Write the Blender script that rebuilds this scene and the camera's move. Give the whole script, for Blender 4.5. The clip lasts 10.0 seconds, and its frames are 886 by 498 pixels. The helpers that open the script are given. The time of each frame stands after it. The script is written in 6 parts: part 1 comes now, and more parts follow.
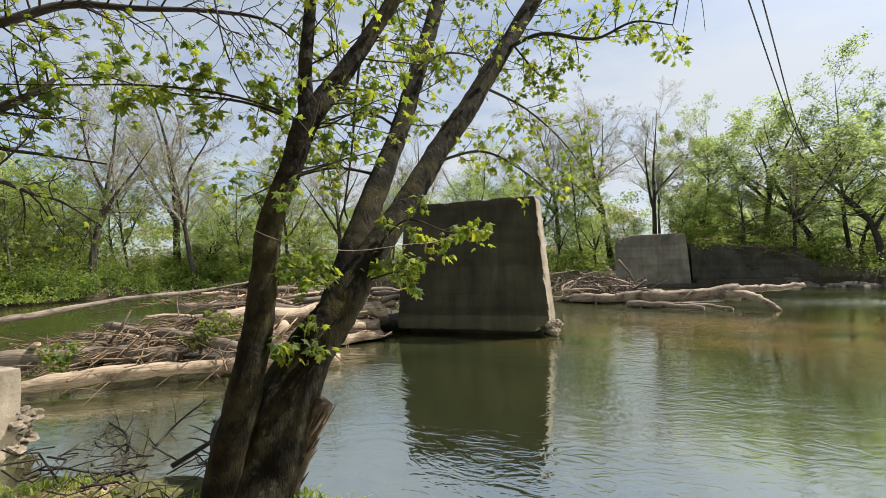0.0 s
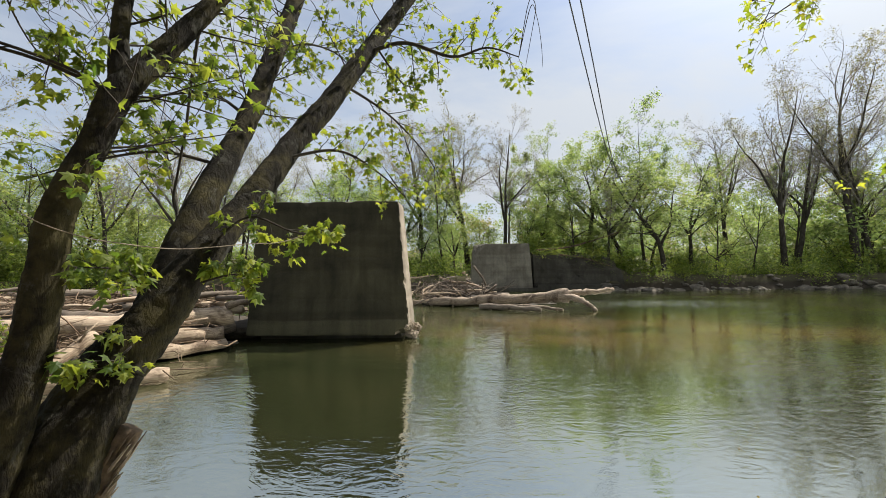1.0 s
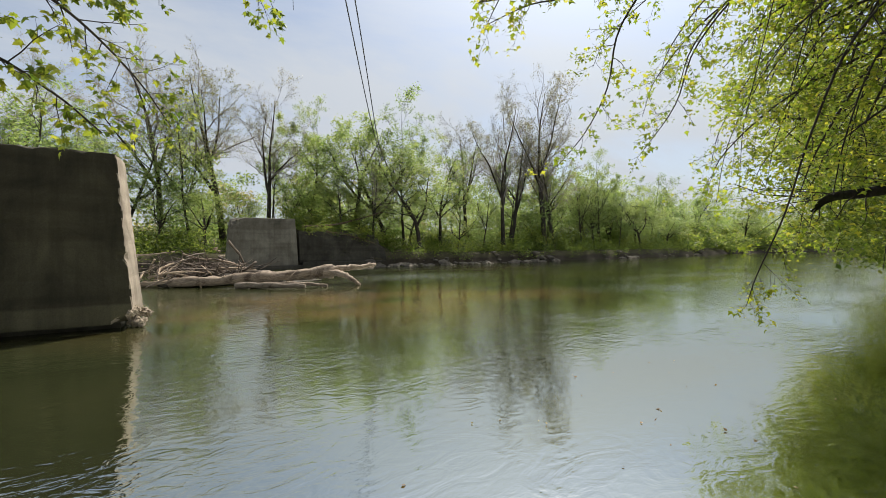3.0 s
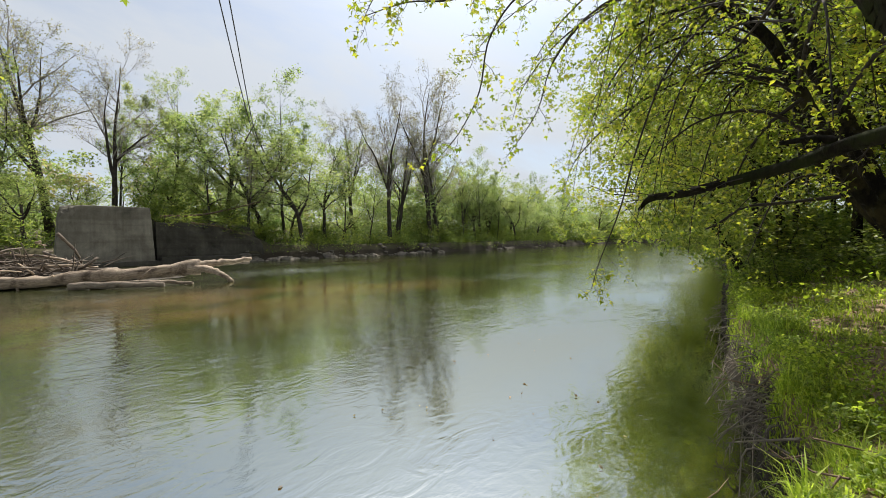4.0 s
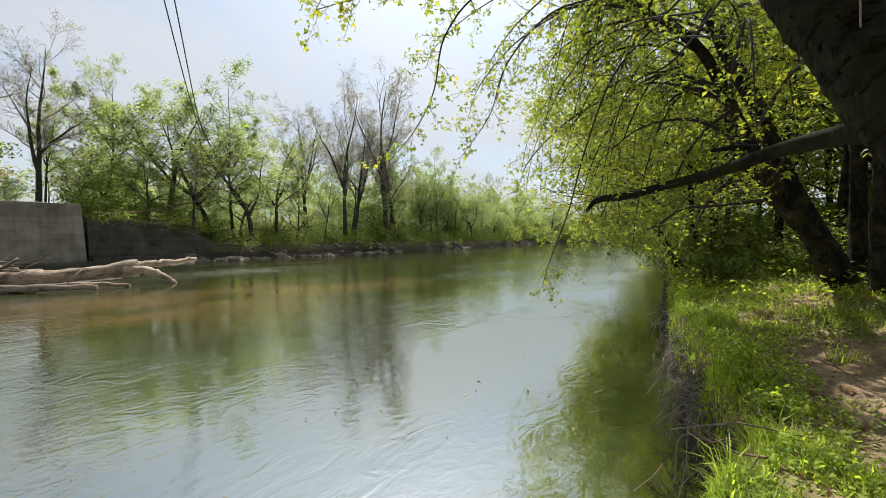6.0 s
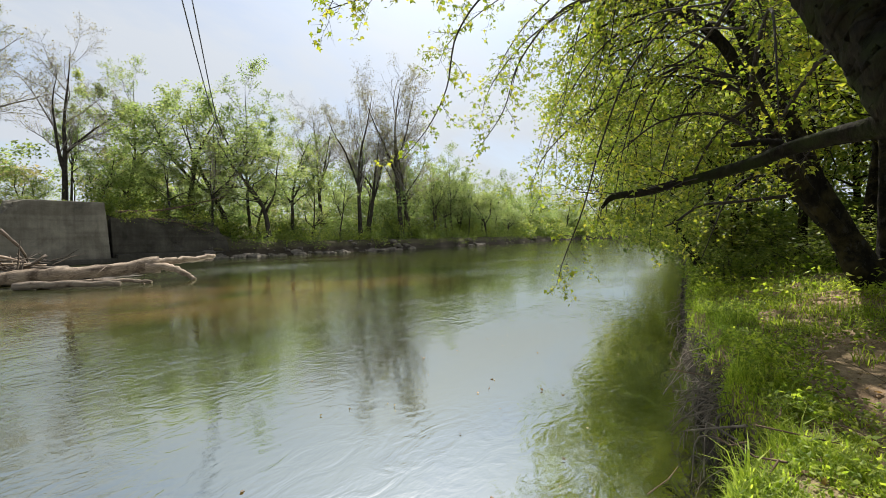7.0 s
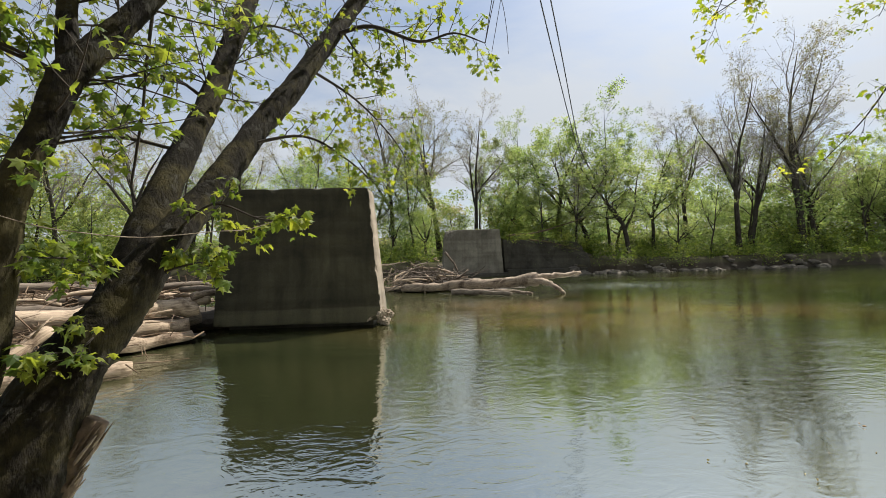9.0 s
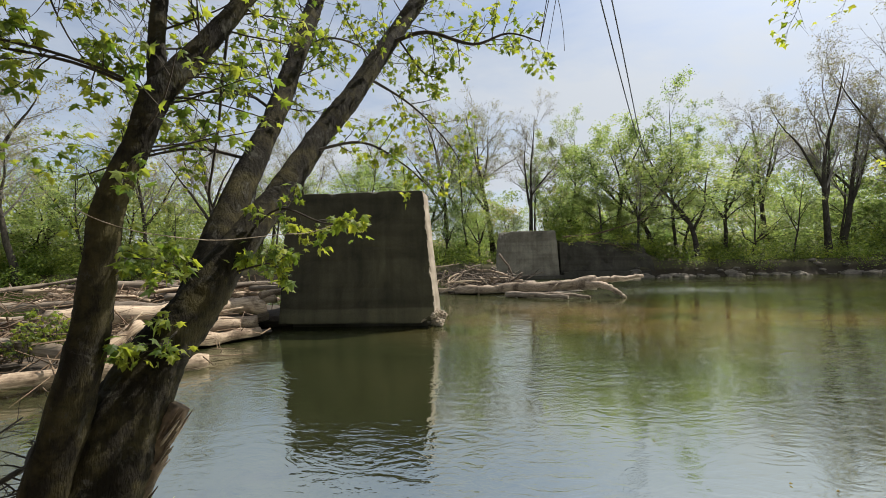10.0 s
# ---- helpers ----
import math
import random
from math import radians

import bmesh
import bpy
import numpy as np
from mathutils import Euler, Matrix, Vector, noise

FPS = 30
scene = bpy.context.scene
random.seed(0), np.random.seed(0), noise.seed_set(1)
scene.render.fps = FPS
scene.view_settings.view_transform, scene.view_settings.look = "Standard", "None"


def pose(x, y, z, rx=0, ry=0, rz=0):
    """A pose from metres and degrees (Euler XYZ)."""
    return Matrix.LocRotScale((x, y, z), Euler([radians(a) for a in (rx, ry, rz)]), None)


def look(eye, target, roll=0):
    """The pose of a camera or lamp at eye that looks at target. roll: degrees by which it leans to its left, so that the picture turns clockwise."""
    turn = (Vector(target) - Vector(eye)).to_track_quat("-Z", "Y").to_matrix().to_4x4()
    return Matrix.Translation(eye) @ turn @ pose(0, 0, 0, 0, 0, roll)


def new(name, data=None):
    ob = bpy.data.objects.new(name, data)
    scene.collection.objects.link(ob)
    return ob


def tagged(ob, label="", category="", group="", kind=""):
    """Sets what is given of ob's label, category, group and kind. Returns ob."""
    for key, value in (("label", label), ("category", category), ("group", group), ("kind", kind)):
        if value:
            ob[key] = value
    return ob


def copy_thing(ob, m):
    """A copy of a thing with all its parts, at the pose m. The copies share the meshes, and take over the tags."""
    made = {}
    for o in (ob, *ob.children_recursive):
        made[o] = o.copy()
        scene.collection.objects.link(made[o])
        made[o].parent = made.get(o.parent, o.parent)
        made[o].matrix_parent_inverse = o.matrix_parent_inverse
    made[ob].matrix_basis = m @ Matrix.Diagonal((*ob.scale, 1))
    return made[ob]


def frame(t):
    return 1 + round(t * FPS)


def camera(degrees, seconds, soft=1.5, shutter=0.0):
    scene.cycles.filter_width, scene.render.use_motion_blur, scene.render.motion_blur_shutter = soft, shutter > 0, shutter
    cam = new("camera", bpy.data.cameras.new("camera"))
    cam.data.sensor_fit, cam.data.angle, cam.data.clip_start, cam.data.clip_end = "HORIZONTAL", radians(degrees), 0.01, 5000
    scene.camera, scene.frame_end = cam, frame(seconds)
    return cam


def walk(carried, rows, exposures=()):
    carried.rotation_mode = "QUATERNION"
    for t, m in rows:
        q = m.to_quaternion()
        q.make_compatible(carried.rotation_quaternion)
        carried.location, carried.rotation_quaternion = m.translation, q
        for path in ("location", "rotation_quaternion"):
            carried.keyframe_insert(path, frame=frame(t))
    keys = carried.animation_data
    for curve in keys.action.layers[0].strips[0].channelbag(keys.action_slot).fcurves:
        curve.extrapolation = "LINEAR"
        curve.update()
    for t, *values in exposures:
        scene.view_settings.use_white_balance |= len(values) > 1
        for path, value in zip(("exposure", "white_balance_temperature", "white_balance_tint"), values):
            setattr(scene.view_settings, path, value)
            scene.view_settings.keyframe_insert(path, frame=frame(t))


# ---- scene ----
EXPO = 0.82
cam = camera(93.8, 10.0, soft=0.65)
PATH = [
    (0, (0.204, 0.733, 2.509), (-0.458, 2.619, 2.576), -1.7),
    (0.5, (0.259, 0.769, 2.509), (-0.042, 2.745, 2.58), -1.1),
    (1, (0.293, 0.788, 2.508), (0.263, 2.786, 2.581), -0.5),
    (1.5, (0.315, 0.813, 2.497), (0.526, 2.8, 2.56), -0.2),
    (2, (0.367, 0.771, 2.482), (0.804, 2.723, 2.519), 0.1),
    (2.5, (0.434, 0.699, 2.416), (1.133, 2.573, 2.419), 0.1),
    (3, (0.52, 0.904, 2.355), (1.527, 2.631, 2.322), 0.2),
    (3.2, (0.532, 0.952, 2.33), (1.632, 2.622, 2.27), -0.6),
    (4.3, (0.551, 0.758, 2.368), (2.053, 2.078, 2.309), 0.6),
    (4.5, (0.56, 0.756, 2.365), (2.086, 2.047, 2.305), 0.5),
    (5, (0.561, 0.765, 2.353), (2.128, 2.007, 2.292), 0.3),
    (6.5, (0.567, 0.766, 2.37), (2.129, 2.013, 2.292), 0.3),
    (7, (0.578, 0.757, 2.378), (2.1, 2.051, 2.291), 0.2),
    (7.5, (0.552, 0.79, 2.357), (1.93, 2.237, 2.265), 0.1),
    (8, (0.579, 0.92, 2.421), (1.554, 2.664, 2.348), -0.7),
    (8.5, (0.302, 0.763, 2.474), (0.788, 2.703, 2.442), -1.2),
    (9, (0.316, 0.724, 2.494), (0.421, 2.721, 2.5), -1.4),
    (9.5, (0.317, 0.712, 2.494), (0.229, 2.71, 2.516), -1.4),
    (10, (0.316, 0.716, 2.496), (0.163, 2.71, 2.517), -1.3),
]
walk(cam, [(t, look(eye, target, roll)) for t, eye, target, roll in PATH], exposures=[(0, EXPO + 0.2), (1.0, EXPO + 0.1), (1.5, EXPO), (2.5, EXPO - 0.08), (4.5, EXPO + 0.1), (7, EXPO + 0.12), (8.0, EXPO + 0.1), (8.6, EXPO + 0.02), (10, EXPO + 0.04)])

# ---- sky, sun ----
SUN_AZ, SUN_EL = 52.0, 54.0   # degrees from +y towards +x, and above the horizon
world = bpy.data.worlds.new("world")
scene.world = world
world.use_nodes = True
wn, wl = world.node_tree.nodes, world.node_tree.links
wn.clear()
w_out, w_bg = wn.new("ShaderNodeOutputWorld"), wn.new("ShaderNodeBackground")
w_sky = wn.new("ShaderNodeTexSky")
w_sky.sky_type, w_sky.sun_disc = "NISHITA", False
w_sky.sun_elevation, w_sky.sun_rotation = radians(SUN_EL), radians(SUN_AZ)
w_sky.dust_density, w_sky.ozone_density = 1.0, 1.4
w_co, w_sep, w_add, w_div, w_comb = (wn.new("ShaderNodeTexCoord"), wn.new("ShaderNodeSeparateXYZ"), wn.new("ShaderNodeMath"),
                                    wn.new("ShaderNodeVectorMath"), wn.new("ShaderNodeCombineXYZ"))
w_add.operation, w_add.inputs[1].default_value = "ADD", 0.16
wl.new(w_co.outputs["Generated"], w_sep.inputs[0])
wl.new(w_sep.outputs[2], w_add.inputs[0])
w_div.operation = "DIVIDE"
for k in range(3):
    wl.new(w_add.outputs[0], w_comb.inputs[k])
wl.new(w_co.outputs["Generated"], w_div.inputs[0])
wl.new(w_comb.outputs[0], w_div.inputs[1])
w_map = wn.new("ShaderNodeMapping")
w_map.inputs["Location"].default_value = (0.9, 0.35, 0.0)
w_map.inputs["Scale"].default_value = (0.55, 0.9, 0.0)
wl.new(w_div.outputs[0], w_map.inputs[0])
w_noise, w_ramp, w_mix = wn.new("ShaderNodeTexNoise"), wn.new("ShaderNodeValToRGB"), wn.new("ShaderNodeMixRGB")
w_noise.inputs["Scale"].default_value, w_noise.inputs["Detail"].default_value, w_noise.inputs["Roughness"].default_value = 1.1, 8.0, 0.58
w_noise.inputs["Distortion"].default_value = 0.5
w_ramp.color_ramp.elements[0].position, w_ramp.color_ramp.elements[0].color = 0.32, (0.24, 0.24, 0.24, 1)
w_ramp.color_ramp.elements[1].position, w_ramp.color_ramp.elements[1].color = 0.57, (1, 1, 1, 1)
wl.new(w_map.outputs[0], w_noise.inputs["Vector"])
# the cloud thins out upstream
w_up, w_gap, w_cover = wn.new("ShaderNodeVectorMath"), wn.new("ShaderNodeMath"), wn.new("ShaderNodeMath")
w_up.operation, w_gap.operation, w_cover.operation = "DOT_PRODUCT", "SUBTRACT", "MULTIPLY_ADD"
w_up.inputs[1].default_value = (math.sin(radians(-80)), math.cos(radians(-80)), 0)
w_gap.inputs[1].default_value, w_gap.use_clamp, w_cover.inputs[1].default_value = 0.58, True, -0.4
wl.new(w_co.outputs["Generated"], w_up.inputs[0])
wl.new(w_up.outputs["Value"], w_gap.inputs[0])
wl.new(w_gap.outputs[0], w_cover.inputs[0])
wl.new(w_noise.outputs[0], w_cover.inputs[2])
wl.new(w_cover.outputs[0], w_ramp.inputs[0])
wl.new(w_ramp.outputs[0], w_mix.inputs[0])
wl.new(w_sky.outputs[0], w_mix.inputs[1])
w_mix.inputs[2].default_value = (5.05, 5.4, 5.9, 1)   # thin high cloud, lit from above
# thin cloud shines more towards the sun
w_dot, w_pow, w_mad, w_glow = wn.new("ShaderNodeVectorMath"), wn.new("ShaderNodeMath"), wn.new("ShaderNodeMath"), wn.new("ShaderNodeVectorMath")
w_dot.operation, w_pow.operation, w_mad.operation, w_glow.operation = "DOT_PRODUCT", "POWER", "MULTIPLY_ADD", "SCALE"
w_dot.inputs[1].default_value = (math.sin(radians(SUN_AZ)) * math.cos(radians(SUN_EL)), math.cos(radians(SUN_AZ)) * math.cos(radians(SUN_EL)), math.sin(radians(SUN_EL)))
w_pow.inputs[1].default_value, w_mad.inputs[1].default_value, w_mad.inputs[2].default_value = 10.0, 1.2, 0.93
w_max = wn.new("ShaderNodeMath")
w_max.operation, w_max.inputs[1].default_value = "MAXIMUM", 0.0
wl.new(w_co.outputs["Generated"], w_dot.inputs[0])
wl.new(w_dot.outputs["Value"], w_max.inputs[0])
wl.new(w_max.outputs[0], w_pow.inputs[0])
wl.new(w_pow.outputs[0], w_mad.inputs[0])
wl.new(w_mix.outputs[0], w_glow.inputs[0])
wl.new(w_mad.outputs[0], w_glow.inputs["Scale"])
wl.new(w_glow.outputs[0], w_bg.inputs[0])
w_bg.inputs[1].default_value = 0.075
wl.new(w_bg.outputs[0], w_out.inputs[0])

sun_data = bpy.data.lights.new("sun", "SUN")
sun_data.energy, sun_data.angle, sun_data.color = 5.0, radians(0.6), (1.0, 0.95, 0.86)
sun = new("sun", sun_data)
sun_to = Vector((math.sin(radians(SUN_AZ)) * math.cos(radians(SUN_EL)), math.cos(radians(SUN_AZ)) * math.cos(radians(SUN_EL)), math.sin(radians(SUN_EL))))
sun.matrix_world = look(sun_to * 100, (0, 0, 0))


# ---- materials ----
def shader(name, rough=0.8, metal=0.0, spec=0.5):
    m = bpy.data.materials.new(name)
    m.use_nodes = True
    b = m.node_tree.nodes["Principled BSDF"]
    b.inputs["Roughness"].default_value, b.inputs["Metallic"].default_value = rough, metal
    b.inputs["Specular IOR Level"].default_value = spec
    return m, m.node_tree.nodes, m.node_tree.links, b


def place(n, l, scale=(1, 1, 1), kind="Object"):
    """Object or world coordinates, scaled."""
    mp = n.new("ShaderNodeMapping")
    mp.inputs["Scale"].default_value = scale
    if kind == "World":
        l.new(n.new("ShaderNodeNewGeometry").outputs["Position"], mp.inputs[0])
    else:
        l.new(n.new("ShaderNodeTexCoord").outputs["Object"], mp.inputs[0])
    return mp.outputs[0]


def noise_of(n, l, vec, scale, detail=5.0, rough=0.6, warp=0.0):
    t = n.new("ShaderNodeTexNoise")
    t.inputs["Scale"].default_value, t.inputs["Detail"].default_value = scale, detail
    t.inputs["Roughness"].default_value, t.inputs["Distortion"].default_value = rough, warp
    l.new(vec, t.inputs["Vector"])
    return t.outputs[0]


def ramp_of(n, l, fac, stops):
    r = n.new("ShaderNodeValToRGB")
    while len(r.color_ramp.elements) < len(stops):
        r.color_ramp.elements.new(0.5)
    for e, (p, c) in zip(r.color_ramp.elements, stops):
        e.position, e.color = p, (*c, 1)
    l.new(fac, r.inputs[0])
    return r.outputs[0]


def mixed(n, l, fac, a, b, how="MIX"):
    m = n.new("ShaderNodeMixRGB")
    m.blend_type = how
    for sock, v in zip(m.inputs, (fac, a, b)):
        if isinstance(v, (int, float)):
            sock.default_value = v
        elif isinstance(v, tuple):
            sock.default_value = (*v, 1)
        else:
            l.new(v, sock)
    return m.outputs[0]


def relief(n, l, b, height, strength, distance):
    bp = n.new("ShaderNodeBump")
    bp.inputs["Strength"].default_value, bp.inputs["Distance"].default_value = strength, distance
    l.new(height, bp.inputs["Height"])
    l.new(bp.outputs[0], b.inputs["Normal"])


def concrete_mat(name, light, dark, foot=0.0):
    m, n, l, b = shader(name, 0.9, spec=0.25)
    v = place(n, l)
    big = noise_of(n, l, v, 0.55, 6, 0.65, 0.6)
    streak = noise_of(n, l, place(n, l, (2.6, 2.6, 0.22)), 1.3, 5, 0.6)
    lift = noise_of(n, l, place(n, l, (0.12, 0.12, 2.4)), 1.0, 3, 0.5)
    fine = noise_of(n, l, v, 28, 4, 0.7)
    c = ramp_of(n, l, big, [(0.3, dark), (0.5, tuple((p + q) / 2 for p, q in zip(light, dark))), (0.72, light)])
    if foot:   # the first pour, scoured paler by floods
        sep, edge = n.new("ShaderNodeSeparateXYZ"), n.new("ShaderNodeMath")
        edge.operation, edge.inputs[1].default_value = "MULTIPLY_ADD", 0.35
        l.new(v, sep.inputs[0])
        l.new(big, edge.inputs[0])
        l.new(sep.outputs[2], edge.inputs[2])
        c = mixed(n, l, ramp_of(n, l, edge.outputs[0], [(foot, (0.34, 0.34, 0.34)), (foot + 0.06, (0, 0, 0))]), c, tuple(q * 1.9 for q in light))
    c = mixed(n, l, 0.42 if foot else 0.32, c, ramp_of(n, l, streak, [(0.35, (0.32, 0.31, 0.28)), (0.62, (1.1, 1.1, 1.1))]), "MULTIPLY")
    c = mixed(n, l, 0.5, c, ramp_of(n, l, lift, [(0.4, (0.6, 0.58, 0.55)), (0.55, (1, 1, 1))]), "MULTIPLY")
    c = mixed(n, l, 0.5, c, ramp_of(n, l, fine, [(0.3, (0.55, 0.53, 0.5)), (0.6, (1, 1, 1))]), "MULTIPLY")
    l.new(c, b.inputs["Base Color"])
    relief(n, l, b, mixed(n, l, 0.4, fine, noise_of(n, l, v, 5, 6, 0.7)), 0.5, 0.03)
    return m


def bark_mat(name, light, dark, moss=None, scale=9.0, lichen=None):
    m, n, l, b = shader(name, 0.95, spec=0.08)
    v = place(n, l, (1, 1, 0.34))
    ridge = noise_of(n, l, v, scale * 1.8, 6, 0.68, 0.25)
    patch = noise_of(n, l, place(n, l), 1.7, 4, 0.6)
    c = ramp_of(n, l, ridge, [(0.3, dark), (0.65, light)])
    c = mixed(n, l, 0.6, c, ramp_of(n, l, patch, [(0.35, (0.55, 0.52, 0.5)), (0.65, (1.25, 1.22, 1.15))]), "MULTIPLY")
    if moss:
        c = mixed(n, l, ramp_of(n, l, noise_of(n, l, place(n, l), 3.1, 5, 0.7), [(0.45, (0, 0, 0)), (0.64, (0.75, 0.75, 0.75))]), c, moss)
    if lichen:
        spots = noise_of(n, l, place(n, l, (1, 1, 0.7)), 7.5, 6, 0.75, 0.5)
        c = mixed(n, l, ramp_of(n, l, spots, [(0.56, (0, 0, 0)), (0.64, (0.85, 0.85, 0.85))]), c, lichen)
    l.new(c, b.inputs["Base Color"])
    relief(n, l, b, ridge, 0.8, 0.04)
    return m


def wood_mat(name, light, dark):
    """Bleached, bark-stripped driftwood."""
    m, n, l, b = shader(name, 0.8, spec=0.3)
    grain = noise_of(n, l, place(n, l, (0.5, 9, 9)), 3.0, 6, 0.65, 0.4)
    blot = noise_of(n, l, place(n, l), 1.3, 5, 0.65)
    c = ramp_of(n, l, grain, [(0.3, dark), (0.62, light)])
    c = mixed(n, l, 0.8, c, ramp_of(n, l, blot, [(0.38, (0.2, 0.15, 0.11)), (0.5, (1, 1, 1))]), "MULTIPLY")
    r = n.new("ShaderNodeObjectInfo")
    c = mixed(n, l, 0.55, c, ramp_of(n, l, r.outputs["Random"], [(0, (0.45, 0.38, 0.32)), (0.5, (0.9, 0.85, 0.8)), (1, (1.15, 1.1, 1.0))]), "MULTIPLY")
    l.new(c, b.inputs["Base Color"])
    relief(n, l, b, grain, 0.5, 0.02)
    return m


def leaf_mat(name, stops, glow=0.6, per_object=0.25, through_tint=(2.2, 2.1, 1.05)):
    """Thin leaves: reflect and let light through."""
    m, n, l, b = shader(name, 0.55, spec=0.35)
    g = n.new("ShaderNodeNewGeometry")
    c = ramp_of(n, l, g.outputs["Random Per Island"], stops)
    o = n.new("ShaderNodeObjectInfo")
    c = mixed(n, l, per_object, c, ramp_of(n, l, o.outputs["Random"], [(0, (0.6, 0.75, 0.6)), (0.5, (1, 1, 1)), (1, (1.2, 1.08, 0.85))]), "MULTIPLY")
    patch = noise_of(n, l, place(n, l, kind="World"), 0.3, 3, 0.6)
    c = mixed(n, l, 0.6, c, ramp_of(n, l, patch, [(0.32, (0.55, 0.72, 0.6)), (0.5, (1, 1, 1)), (0.68, (1.25, 1.14, 0.85))]), "MULTIPLY")
    l.new(c, b.inputs["Base Color"])
    t, mx = n.new("ShaderNodeBsdfTranslucent"), n.new("ShaderNodeMixShader")
    l.new(mixed(n, l, 1.0, c, through_tint, "MULTIPLY"), t.inputs[0])
    mx.inputs[0].default_value = glow
    l.new(b.outputs[0], mx.inputs[1])
    l.new(t.outputs[0], mx.inputs[2])
    l.new(mx.outputs[0], n["Material Output"].inputs[0])
    return m


def soil_mat():
    m, n, l, b = shader("soil and leaf litter", 0.95, spec=0.15)
    v = place(n, l, kind="World")
    big, mid, fine = noise_of(n, l, v, 0.7, 5, 0.6), noise_of(n, l, v, 4.5, 6, 0.7), noise_of(n, l, v, 30, 4, 0.75)
    c = ramp_of(n, l, mid, [(0.3, (0.1, 0.07, 0.045)), (0.5, (0.22, 0.16, 0.105)), (0.72, (0.36, 0.28, 0.19))])
    c = mixed(n, l, ramp_of(n, l, big, [(0.46, (0, 0, 0)), (0.64, (0.4, 0.4, 0.4))]), c, (0.06, 0.075, 0.025))
    c = mixed(n, l, 0.7, c, ramp_of(n, l, fine, [(0.3, (0.5, 0.46, 0.42)), (0.6, (1.2, 1.15, 1.05))]), "MULTIPLY")
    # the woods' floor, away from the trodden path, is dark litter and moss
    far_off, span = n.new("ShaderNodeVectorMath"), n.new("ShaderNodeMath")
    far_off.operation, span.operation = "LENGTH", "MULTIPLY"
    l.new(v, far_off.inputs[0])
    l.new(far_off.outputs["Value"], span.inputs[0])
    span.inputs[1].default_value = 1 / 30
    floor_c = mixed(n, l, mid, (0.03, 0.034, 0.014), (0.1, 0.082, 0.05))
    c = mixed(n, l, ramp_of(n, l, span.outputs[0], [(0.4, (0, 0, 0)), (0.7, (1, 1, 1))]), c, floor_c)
    # wet silt up to the flood line, dark enough to paint in bank shade
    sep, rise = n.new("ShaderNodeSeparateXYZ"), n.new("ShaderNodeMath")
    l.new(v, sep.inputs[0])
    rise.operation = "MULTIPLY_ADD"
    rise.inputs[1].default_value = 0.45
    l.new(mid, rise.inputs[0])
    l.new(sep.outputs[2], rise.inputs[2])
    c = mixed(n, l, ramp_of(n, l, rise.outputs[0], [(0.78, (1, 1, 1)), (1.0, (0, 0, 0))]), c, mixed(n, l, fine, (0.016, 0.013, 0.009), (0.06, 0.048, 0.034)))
    l.new(c, b.inputs["Base Color"])
    relief(n, l, b, mixed(n, l, 0.5, mid, fine), 0.8, 0.04)
    return m


